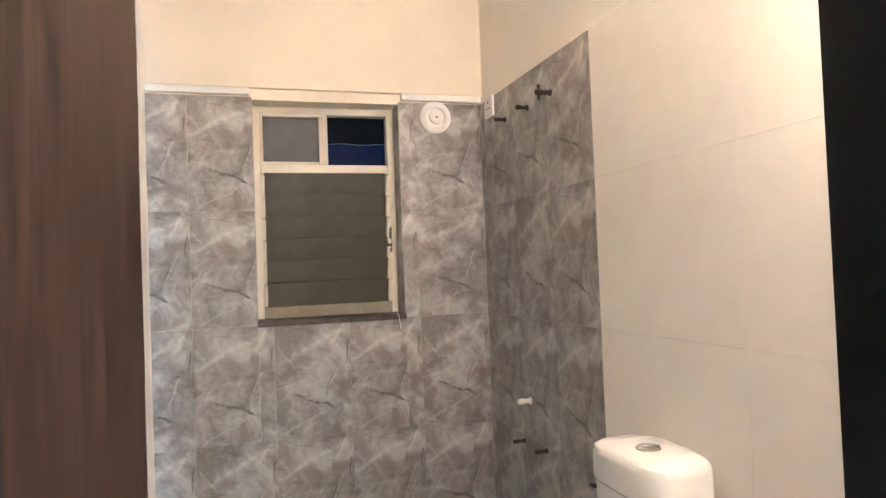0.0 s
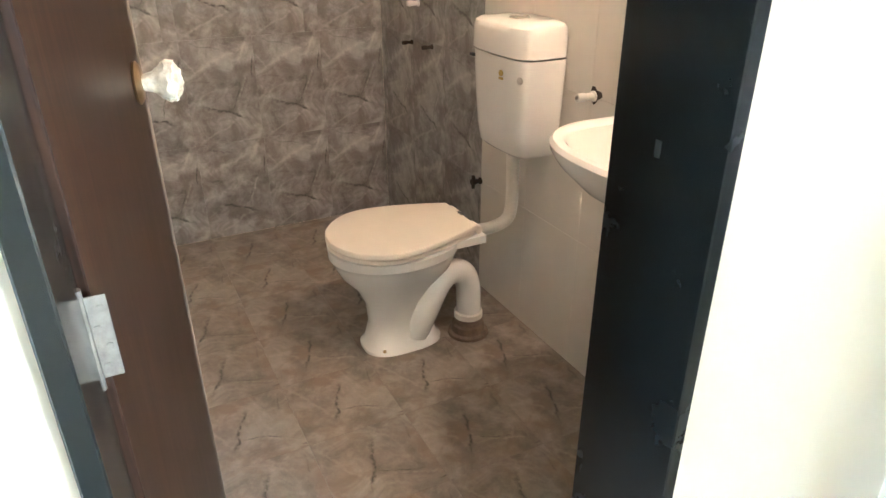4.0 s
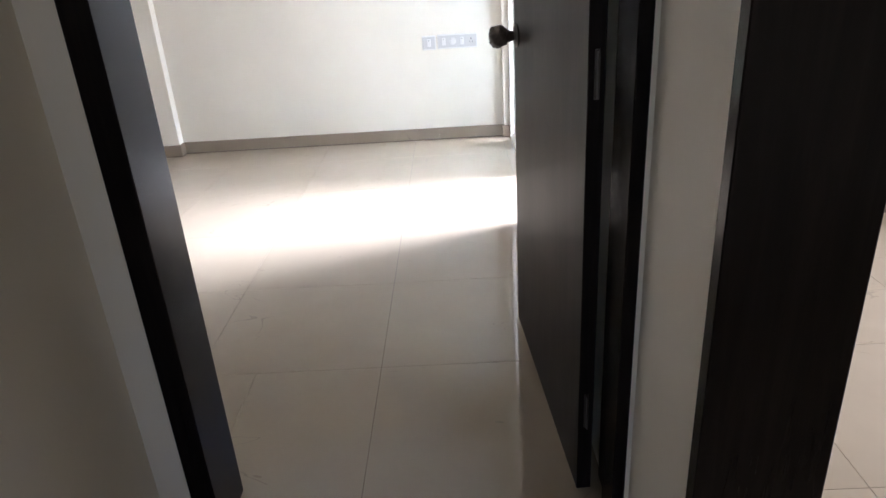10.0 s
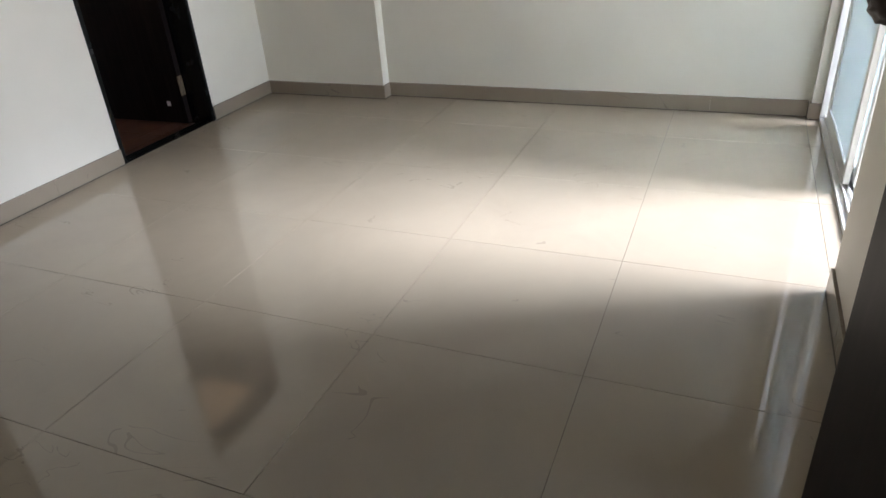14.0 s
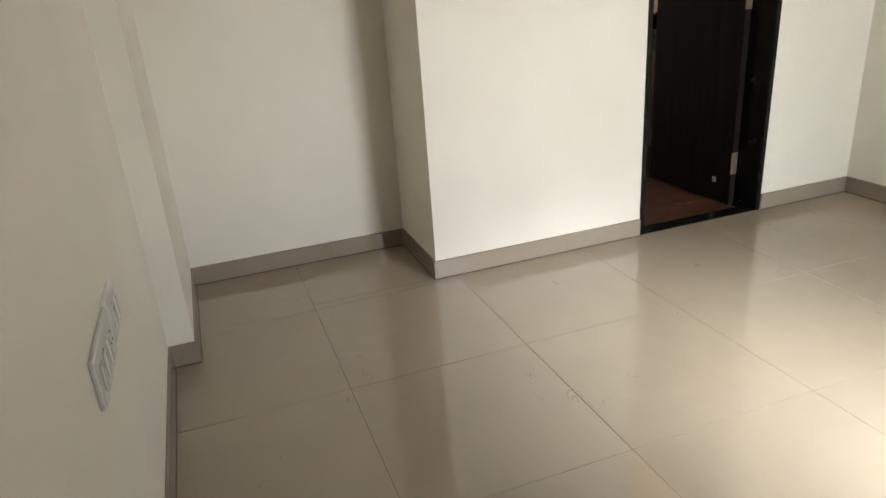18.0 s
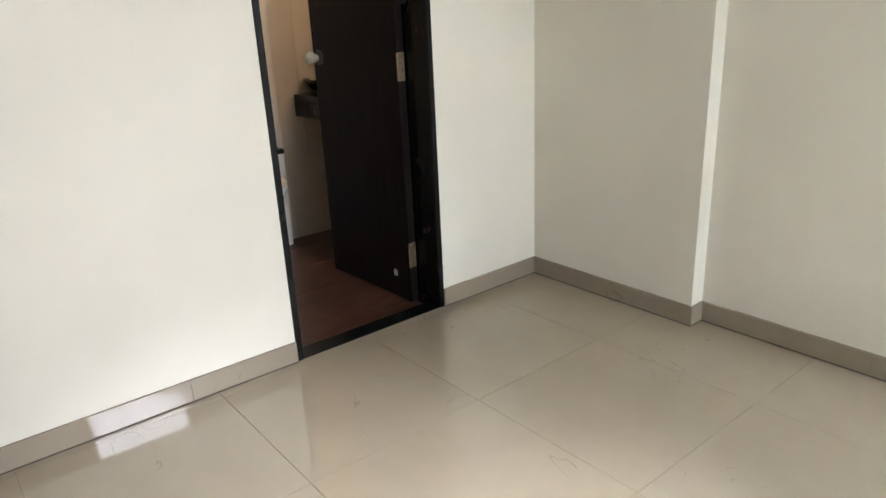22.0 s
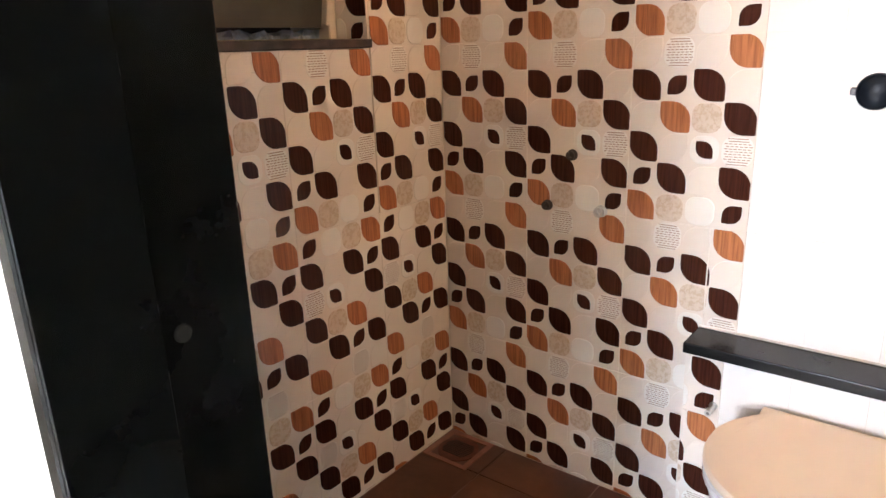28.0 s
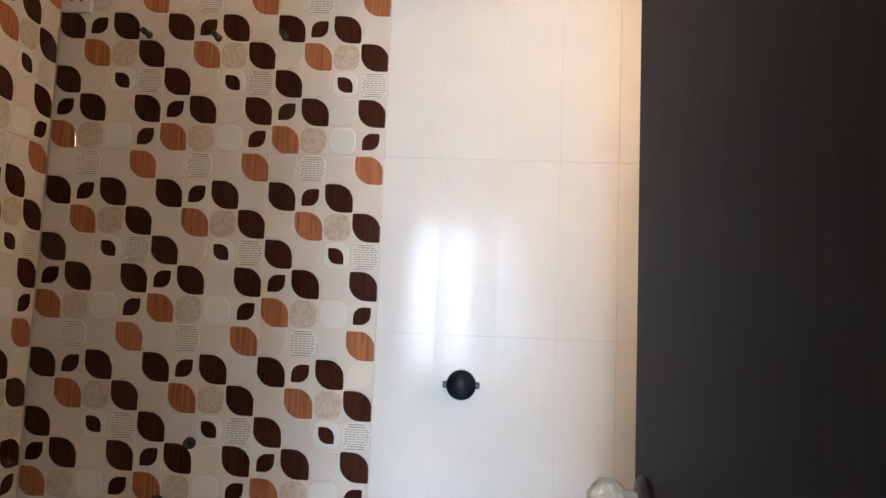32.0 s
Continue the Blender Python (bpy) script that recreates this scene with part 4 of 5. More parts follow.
def floor_drain(at, rz, label, frame_mat, s=0.15, grate_mat=RUST):
    fd = thing("floor_drain", label, "drain", at=at, rz=rz)
    bm = bmesh.new()
    h = s / 2
    for x0, x1, y0, y1 in ((-h, h, -h, -h + 0.018), (-h, h, h - 0.018, h), (-h, -h + 0.018, -h + 0.018, h - 0.018), (h - 0.018, h, -h + 0.018, h - 0.018)):
        add_box(bm, x0, x1, y0, y1, 0.0, 0.005, 0.001)
    part("rim", bm, frame_mat, fd)
    bm = bmesh.new()
    lathe(bm, [(0.001, 0.001), (h * 0.80, 0.001), (h * 0.80, 0.0035), (h * 0.66, 0.0045), (0.001, 0.0045)], 24)
    grate = part("grate", bm, grate_mat, fd)
    bm = bmesh.new()
    for i in range(-4, 5):
        w = math.sqrt(max(0.0, (h * 0.6) ** 2 - (i * 0.0085) ** 2))
        add_box(bm, i * 0.0085 - 0.002, i * 0.0085 + 0.002, -w, w, 0.0045, 0.0062)
    part("slots", bm, BLACK_PLASTIC, grate)
    return fd


def superring(cx, cy, z, a, b, n=2.6, steps=40, front=1.0):
    """A rounded outline; front > 1 draws out the end at -y."""
    out = []
    for i in range(steps):
        t = 2 * math.pi * i / steps
        c, s = math.cos(t), math.sin(t)
        x = a * math.copysign(abs(c) ** (2 / n), c)
        y = b * math.copysign(abs(s) ** (2 / n), s)
        if s < 0:
            y *= front
            x *= 1 - 0.10 * abs(s) ** 2
        out.append((cx + x, cy + y, z))
    return out


def shell(bm, rings, mat=0):
    loft(bm, rings, True, True, mat)


# ---- first bathroom ----
def floor_toilet():
    """Free-standing toilet: its back is at y = 0, its front at -y."""
    wc = thing("toilet", "white ceramic floor-standing toilet with its cream lid closed", "toilet", at=(-1.793, -0.384, B1_Z))
    bm = bmesh.new()
    def egg(z, k, shrink=0.0):
        """An egg outline: round at the front, straight flanks that close in on a straight back edge."""
        a, back, yc, yb, tip = 0.194, 0.116, -0.285, 0.004, 0.190
        flank = [(a - (a - back) * u ** 1.5, yc + (yb - 0.006 - yc) * u) for u in [i / 8 for i in range(8)]] + [(back - 0.004, yb)]
        pts = flank[:8] + [((back - 0.004) * (1 - 2 * i / 11), yb) for i in range(12)] + [(-x, y) for x, y in flank[7::-1]]
        pts += [(-a * math.cos(math.pi * i / 29) * (1 - 0.05 * math.sin(math.pi * i / 29) ** 3), yc - tip * math.sin(math.pi * i / 29)) for i in range(1, 29)]
        return [(x * k, -0.235 + (y + 0.235) * k - shrink, z) for x, y in pts]
    # pedestal flares into the bowl
    rings = [superring(-0.005, -0.237, 0.0, 0.096, 0.142, 3.0, 56), superring(-0.005, -0.237, 0.012, 0.096, 0.142, 3.0, 56), superring(-0.005, -0.237, 0.03, 0.084, 0.126, 3.0, 56),
             superring(-0.005, -0.237, 0.10, 0.076, 0.112, 2.6, 56), superring(-0.004, -0.237, 0.18, 0.080, 0.122, 2.4, 56), superring(-0.003, -0.240, 0.245, 0.104, 0.152, 2.3, 56),
             superring(-0.002, -0.246, 0.298, 0.144, 0.192, 2.2, 56), superring(0, -0.250, 0.345, 0.168, 0.210, 2.2, 56), superring(0, -0.252, 0.362, 0.174, 0.214, 2.2, 56),
             superring(0, -0.252, 0.366, 0.180, 0.219, 2.2, 56), superring(0, -0.252, 0.396, 0.183, 0.221, 2.2, 56), superring(0, -0.252, 0.402, 0.174, 0.212, 2.2, 56)]
    shell(bm, rings)
    part("bowl", bm, CERAMIC, wc, smooth=True)
    bm = bmesh.new()
    path = smooth_path([(0.030, -0.20, 0.05), (0.055, -0.172, 0.13), (0.067, -0.132, 0.215), (0.068, -0.087, 0.262), (0.070, -0.035, 0.256), (0.066, -0.006, 0.205), (0.066, 0.0, 0.13), (0.066, 0.0, 0.07)], 6)
    tube(bm, path, [0.058 - 0.014 * min(1, i / 14) for i in range(len(path))], 18)
    part("trap", bm, CERAMIC, wc, smooth=True)
    bm = bmesh.new()
    lathe(bm, [(0.074, 0.0), (0.072, 0.010), (0.062, 0.016), (0.058, 0.040), (0.050, 0.046), (0.047, 0.075)], 24, (0.066, 0.0, 0))
    part("outlet_collar", bm, COLLAR, wc, "stained cement collar at the floor", True)
    bm = bmesh.new()
    lathe(bm, [(0.045, 0.068), (0.051, 0.070), (0.051, 0.090), (0.045, 0.094)], 24, (0.066, 0.0, 0))
    part("outlet_ring", bm, PVC, wc, smooth=True)
    bm = bmesh.new()
    shell(bm, [egg(0.404, 0.955, 0.004), egg(0.408, 0.975, 0.004), egg(0.418, 0.975, 0.004), egg(0.421, 0.955, 0.004)])
    part("seat", bm, SEAT, wc, smooth=True)

    bm = bmesh.new()
    shell(bm, [egg(0.4225, 0.985), egg(0.426, 1.0), egg(0.436, 1.0), egg(0.441, 0.985), egg(0.443, 0.94), egg(0.445, 0.5)])
    part("lid", bm, SEAT, wc, "cream plastic lid", True)
    part("hinge_notch", box_bm(-0.016, 0.016, -0.006, 0.0045, 0.424, 0.4435, 0.001), STEEL_DARK, wc)
    bm = bmesh.new()
    loft(bm, [[(-0.12, -0.12, z), (0.12, -0.12, z), (0.120, 0.034, z), (-0.120, 0.034, z)] for z in (0.374, 0.401)])
    part("inlet_shelf", bm, CERAMIC, wc)
    for sx in (-0.075, 0.075):
        bm = bmesh.new()
        lathe(bm, [(0.001, -0.028), (0.014, -0.027), (0.014, 0.027), (0.001, 0.028)], 14, (sx, 0.016, 0.416), "x")
        part("lid_hinge", bm, SEAT, wc, smooth=True)
    for sx, sy in ((0.076, -0.22), (0.076, -0.33), (-0.090, -0.22)):
        bm = bmesh.new()
        lathe(bm, [(0.006, 0.018), (0.006, 0.024), (0.001, 0.027)], 8, (sx, sy, 0))
        part("bolt", bm, BRASS, wc)


floor_toilet()


def cistern():
    """Wall-hung low-level cistern, its back on y = 0."""
    ci = thing("cistern", "white plastic wall-hung flush cistern with a push button", "cistern", at=(-1.671, B1_N - 0.001, 0.020))

    def ring(z, a, d, n=5):
        a *= 0.975
        pts = superring(0, -d / 2 - 0.001, z, a, d / 2, n, 44)
        return [(x, y - (0.010 * (1 - (x / a) ** 2) if y < -d / 2 else 0), zz) for x, y, zz in pts]
    bm = bmesh.new()
    shell(bm, [ring(0.652, 0.112, 0.115, 7), ring(0.655, 0.128, 0.132, 7), ring(0.668, 0.138, 0.144, 7), ring(0.720, 0.146, 0.150, 7), ring(0.830, 0.156, 0.156, 7), ring(0.950, 0.163, 0.160, 7)])
    tank = part("tank", bm, CERAMIC, ci, smooth=True)
    bm = bmesh.new()
    shell(bm, [ring(0.954, 0.164, 0.162, 6), ring(0.957, 0.167, 0.165, 6), ring(1.020, 0.165, 0.164, 6), ring(1.036, 0.160, 0.160, 6), ring(1.045, 0.149, 0.148, 5), ring(1.049, 0.096, 0.09, 4)])
    tank_lid = part("tank_lid", bm, CERAMIC, ci, smooth=True)
    bm = bmesh.new()
    lathe(bm, [(0.030, 1.050), (0.031, 1.057), (0.027, 1.059), (0.026, 1.056), (0.012, 1.0565), (0.011, 1.059), (0.001, 1.060)], 24, (0.005, -0.085, -0.004))
    part("push_button", bm, STEEL, tank_lid, "chrome push button", True)
    bm = box_bm(-0.140, -0.120, -0.1705, -0.160, 0.926, 0.935, 0.001)
    part("maker_mark", bm, BLACK_PLASTIC, tank)
    bm = bmesh.new()
    lathe(bm, [(0.009, -0.1725), (0.009, -0.165)], 16, (0.048, 0, 0.905), "y")
    add_box(bm, 0.038, 0.058, -0.1720, -0.165, 0.886, 0.893, 0.001)
    part("emblem", bm, GOLD, tank, "small gold emblem")
    bm = bmesh.new()
    lathe(bm, [(0.011, -0.130), (0.011, -0.158), (0.007, -0.161), (0.001, -0.161)], 16, (0.128, 0, 0.895), "y")
    part("side_plug", bm, STEEL, tank, smooth=True)
    bm = bmesh.new()
    path = smooth_path([(-0.022, -0.070, 0.655), (-0.018, -0.070, 0.55), (-0.014, -0.072, 0.45), (-0.022, -0.085, 0.393), (-0.055, -0.125, 0.358), (-0.100, -0.180, 0.338), (-0.130, -0.225, 0.330)], 7)
    tube(bm, path, 0.0215, 16)
    part("flush_pipe", bm, PVC, ci, "bent white plastic flush pipe", True)


cistern()


def wall_basin():
    """Half-round wall basin, its back on y = 0."""
    wb = thing("basin", "white ceramic wall-hung washbasin", "basin", at=(-0.925, B1_N - 0.001, 0.070))

    def ring(z, a, d, k=0.0):
        pts = []
        for i in range(48):
            t = 2 * math.pi * i / 48
            c, s = math.cos(t), math.sin(t)
            x = a * math.copysign(abs(c) ** 0.85, c)
            y = -d * 0.5 + d * 0.5 * math.copysign(abs(s) ** 0.85, s)
            if s > 0:
                y = -d * 0.5 + d * 0.5 * min(1.0, 1.25 * abs(s) ** 0.6)
            pts.append((x, min(y, 0.0) - k, z))
        return pts
    bm = bmesh.new()
    rows = [ring(0.650, 0.050, 0.120), ring(0.656, 0.085, 0.178), ring(0.684, 0.150, 0.262), ring(0.726, 0.207, 0.334), ring(0.776, 0.246, 0.382), ring(0.802, 0.257, 0.398),
            ring(0.818, 0.258, 0.402), ring(0.828, 0.251, 0.395), ring(0.829, 0.237, 0.378)]
    inner = [ring(0.822, 0.212, 0.315, 0.055), ring(0.800, 0.201, 0.299, 0.062), ring(0.760, 0.177, 0.263, 0.078), ring(0.715, 0.121, 0.188, 0.115), ring(0.702, 0.037, 0.056, 0.18)]
    shell(bm, rows + inner)
    part("bowl", bm, CERAMIC, wb, smooth=True)
    bm = bmesh.new()
    tube(bm, smooth_path([(0, -0.20, 0.70), (0, -0.20, 0.55), (0, -0.20, 0.47), (0.0, -0.14, 0.43), (0.0, -0.002, 0.43)], 6), 0.018, 14)
    part("waste_pipe", bm, PVC, wb, smooth=True)


wall_basin()
pipe_stub((-1.402, B1_N, 0.885), 0, "white plastic pipe stub beside the basin in a broken hole", PVC, 0.06, 0.010, broken=True)
pipe_stub((-2.550, B1_N, 1.021), 0, "pale plugged pipe stub on grey marble tiles", PVC, 0.050, 0.009)
pipe_stub((-2.425, B1_N, 0.866), 0, "dark pipe stub on grey marble tiles", RUST)
pipe_stub((-2.620, B1_N, 0.857), 0, "dark pipe stub on grey marble tiles", RUST, 0.045)
pipe_stub((-2.280, B1_N, 2.107), 0, "dark pipe stub with a cross piece high on the wall", RUST, 0.055, 0.008, True)
pipe_stub((-2.470, B1_N, 2.101), 0, "dark pipe stub high on the wall", RUST)
pipe_stub((-2.682, B1_N, 2.104), 0, "dark pipe stub high on the wall", RUST, 0.045)
pipe_stub((-2.018, B1_N, 0.43), 0, "dark angle valve low on the wall", RUST, 0.04, 0.009, True)
socket_plate((-2.835, B1_N, 2.190), 0, "white socket plate high on grey marble tiles")
round_vent((B1_W, -0.380, 2.168), 90, "round white exhaust outlet cover beside the window")
floor_drain((-2.845, -0.285, B1_Z), 0, "dark square floor drain in the tiled corner", RUST)

# lamp over the basin, behind the doorway's edge
bulb1 = thing("wall_lamp", "bare warm bulb in a white holder over the basin", "lamp", at=(-0.69, B1_N, 2.24))
bm = bmesh.new()
lathe(bm, [(0.001, 0.0), (0.038, 0.0), (0.038, -0.008), (0.020, -0.012), (0.018, -0.045), (0.001, -0.045)], 20, axis="y")
part("holder", bm, WHITE_PLASTIC, bulb1, smooth=True)


# ---- louvred windows ----
def louvre_window(label, m, width, height, transom, blades, rail, foot, tilt):
    """A window in its opening: local x to the right, -y into the room, z up from the sill. Above the transom two small panes."""
    wn = thing("window", label, "window", kind="structure")
    wn.matrix_basis = m
    f = 0.030
    dy = 0.045
    for nm, a in (("jamb", (0, f, 0, height)), ("jamb", (width - f, width, 0, height)), ("head", (f, width - f, height - f, height)), ("transom", (f, width - f, transom - 0.020, transom + 0.020)), ("mullion", (width * 0.5 - 0.012, width * 0.5 + 0.012, transom + 0.020, height - f))):
        part(nm, box_bm(a[0], a[1], 0.0, dy, a[2], a[3], 0.003), ALU, wn)
    part("sill_rail", box_bm(f, width - f, 0.0, dy, 0.0, rail, 0.002), DUSTY_RAIL, wn, "dusty bottom rail")
    bm = bmesh.new()
    x0, x1, z0, z1 = f, width * 0.5 - 0.012, transom + 0.020, height - f
    for q in ((x0, x0 + 0.012, z0, z1), (x1 - 0.012, x1, z0, z1), (x0 + 0.012, x1 - 0.012, z0, z0 + 0.012), (x0 + 0.012, x1 - 0.012, z1 - 0.012, z1)):
        add_box(bm, q[0], q[1], -0.004, dy * 0.6, q[2], q[3], 0.002)
    casement = part("casement", bm, ALU, wn)
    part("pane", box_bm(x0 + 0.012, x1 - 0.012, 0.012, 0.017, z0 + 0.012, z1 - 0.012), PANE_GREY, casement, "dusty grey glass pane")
    step = (transom - 0.020 - foot) / blades
    for i in range(blades):
        zc = foot + step * (i + 0.5)
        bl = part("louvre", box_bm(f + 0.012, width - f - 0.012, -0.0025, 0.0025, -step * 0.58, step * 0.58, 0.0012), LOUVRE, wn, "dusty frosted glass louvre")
        bl.matrix_basis = pose(0, 0.010, zc, tilt, 0, 0)
        for x in (f + 0.006, width - f - 0.006):
            bm = bmesh.new()
            add_box(bm, -0.0075, 0.0075, -0.014, 0.010, -step * 0.50, step * 0.46, 0.002)
            add_box(bm, -0.0075, 0.0075, -0.013, -0.009, -step * 0.50, -step * 0.36, 0.001)
            cl = part("louvre_clip", bm, ALU, wn)
            cl.matrix_basis = pose(x, 0.002, zc, tilt, 0, 0)
    bm = bmesh.new()
    add_box(bm, width - f - 0.004, width - f + 0.006, -0.012, -0.002, transom * 0.42, transom * 0.60, 0.002)
    add_box(bm, width - f - 0.016, width - f + 0.006, -0.018, -0.006, transom * 0.46, transom * 0.50, 0.002)
    part("lever", bm, BLACK_PLASTIC, wn)
    return wn


W1_W = W1_Y1 - W1_Y0
louvre_window("ivory aluminium louvre window with dusty frosted blades", pose(B1_W - 0.105, W1_Y0, W1_Z0 + 0.012, 0, 0, 90), W1_W, W1_Z1 - W1_Z0 - 0.012, 0.612, 6, 0.046, 0.050, 17)
sill1 = tagged(mesh_object("window_sill", box_bm(B1_W - 0.16, B1_W + 0.012, W1_Y0 - 0.004, W1_Y1 + 0.004, W1_Z0 - 0.012, W1_Z0 + 0.010, 0.002), DUST_SILL), "dark stone window sill", kind="structure")
W2_W = W2_X1 - W2_X0
louvre_window("ivory aluminium louvre window over leaf-pattern tiles", pose(W2_X1, B2_S - 0.115, W2_Z0 + 0.010, 0, 0, 180), W2_W, W2_Z1 - W2_Z0 - 0.010, 0.622, 6, 0.003, 0.038, 9)
sill2 = tagged(mesh_object("window_sill", box_bm(W2_X0 - 0.004, W2_X1 + 0.004, B2_S - 0.19, B2_S + 0.008, W2_Z0 - 0.014, W2_Z0 + 0.008, 0.002), DUST_SILL), "dark stone window sill", kind="structure")
sheet = thing("tarpaulin", "folded blue tarpaulin sheet hung in the dark shaft", "tarpaulin", at=(-3.45, -0.78, 1.80))
bm = bmesh.new()
vs = [[bm.verts.new((0.02 * math.sin(9 * u) + 0.01 * math.sin(23 * u), u, z)) for z in (-0.65, 0.0, 0.335 + 0.003 * math.sin(31 * u))] for u in [i * 0.05 - 0.6 for i in range(25)]]
for a, b in zip(vs, vs[1:]):
    for k in range(2):
        bm.faces.new((a[k], b[k], b[k + 1], a[k + 1]))
bmesh.ops.solidify(bm, geom=bm.faces[:], thickness=0.004)
part("sheet", bm, BLUE_SHEET, sheet, smooth=True)
bm = bmesh.new()
tube(bm, [(0.02 * math.sin(9 * u) + 0.01 * math.sin(23 * u), u, 0.336 + 0.003 * math.sin(31 * u)) for u in [i * 0.05 - 0.6 for i in range(25)]], 0.0016, 6)
part("hem", bm, SCRAP, sheet, "frayed pale hem")
crack = bmesh.new()
tube(crack, smooth_path([(-3.24, B2_S, 1.224), (-3.31, B2_S, 1.213), (-3.36, B2_S, 1.222), (-3.45, B2_S, 1.219), (-3.52, B2_S, 1.232), (-3.58, B2_S, 1.226), (-3.66, B2_S, 1.236), (-3.74, B2_S, 1.229)], 5), 0.0011, 5)
part("crack_filler", crack, GROUT_LIGHT, wall_b2s, "pale filled crack across the tiles")
scrap = thing("plastic_scrap", "crumpled pale blue plastic scrap behind the louvres", "plastic scrap", at=(-3.26, B2_S - 0.165, W2_Z0 + 0.008))
rng = random.Random(41)
bm = bmesh.new()
vs = [[bm.verts.new((-0.49 * i / 24, 0.012 * math.sin(i * 1.3 + k) + rng.uniform(-0.006, 0.006), h)) for k, h in enumerate((0.0, 0.012 + rng.uniform(-0.003, 0.003), 0.024 + rng.uniform(-0.007, 0.009)))] for i in range(25)]
for a, b in zip(vs, vs[1:]):
    for k in range(2):
        bm.faces.new((a[k], b[k], b[k + 1], a[k + 1]))
bmesh.ops.solidify(bm, geom=bm.faces[:], thickness=0.001)
part("crumpled_sheet", bm, SCRAP, scrap)
wire = thing("wire", "thin loose white wire hanging from the window corner", "wire")
bm = bmesh.new()
tube(bm, smooth_path([(B1_W + 0.004, W1_Y1 - 0.06, W1_Z0 + 0.05), (B1_W + 0.016, W1_Y1 - 0.035, W1_Z0 + 0.01), (B1_W + 0.010, W1_Y1 - 0.022, W1_Z0 - 0.05)], 6), 0.0016, 6)
part("strand", bm, PVC, wire)

# white trim above the marble tiles, broken by the window
for a, b in ((B1_S, W1_Y0 - 0.01), (W1_Y1 + 0.012, B1_N)):
    tagged(mesh_object("trim", box_bm(B1_W - PROUD, B1_W + 0.016, a, b, 2.236, 2.262, 0.002), CEILING), "white plaster band over the marble tiles", kind="structure")
tagged(mesh_object("beam", box_bm(B1_W - PROUD, B1_W + 0.014, B1_S, B1_N + PROUD, 2.264, CEIL, 0.0), WARM), "cream plastered upper wall", kind="structure")


# ---- second bathroom ----
LB_F = -3.985
box = tagged(mesh_object("cistern_wall", box_bm(B2_W - PROUD, LB_F - PROUD, 2.312, 2.936, B2_Z - 0.01, 0.533), WARM), "low boxed-in wall behind the toilet", kind="structure")
ledge = thing("ledge", "black granite ledge above the wall-hung toilet", "ledge")
part("slab", box_bm(B2_W, LB_F + 0.026, 2.303, 2.943, 0.533, 0.560, 0.003, 2), GRANITE, ledge)
part("sealant", box_bm(B2_W + 0.0005, B2_W + 0.007, 2.305, 2.940, 0.5602, 0.565, 0.0015), GROUT_LIGHT, ledge, "pale uneven sealant line")


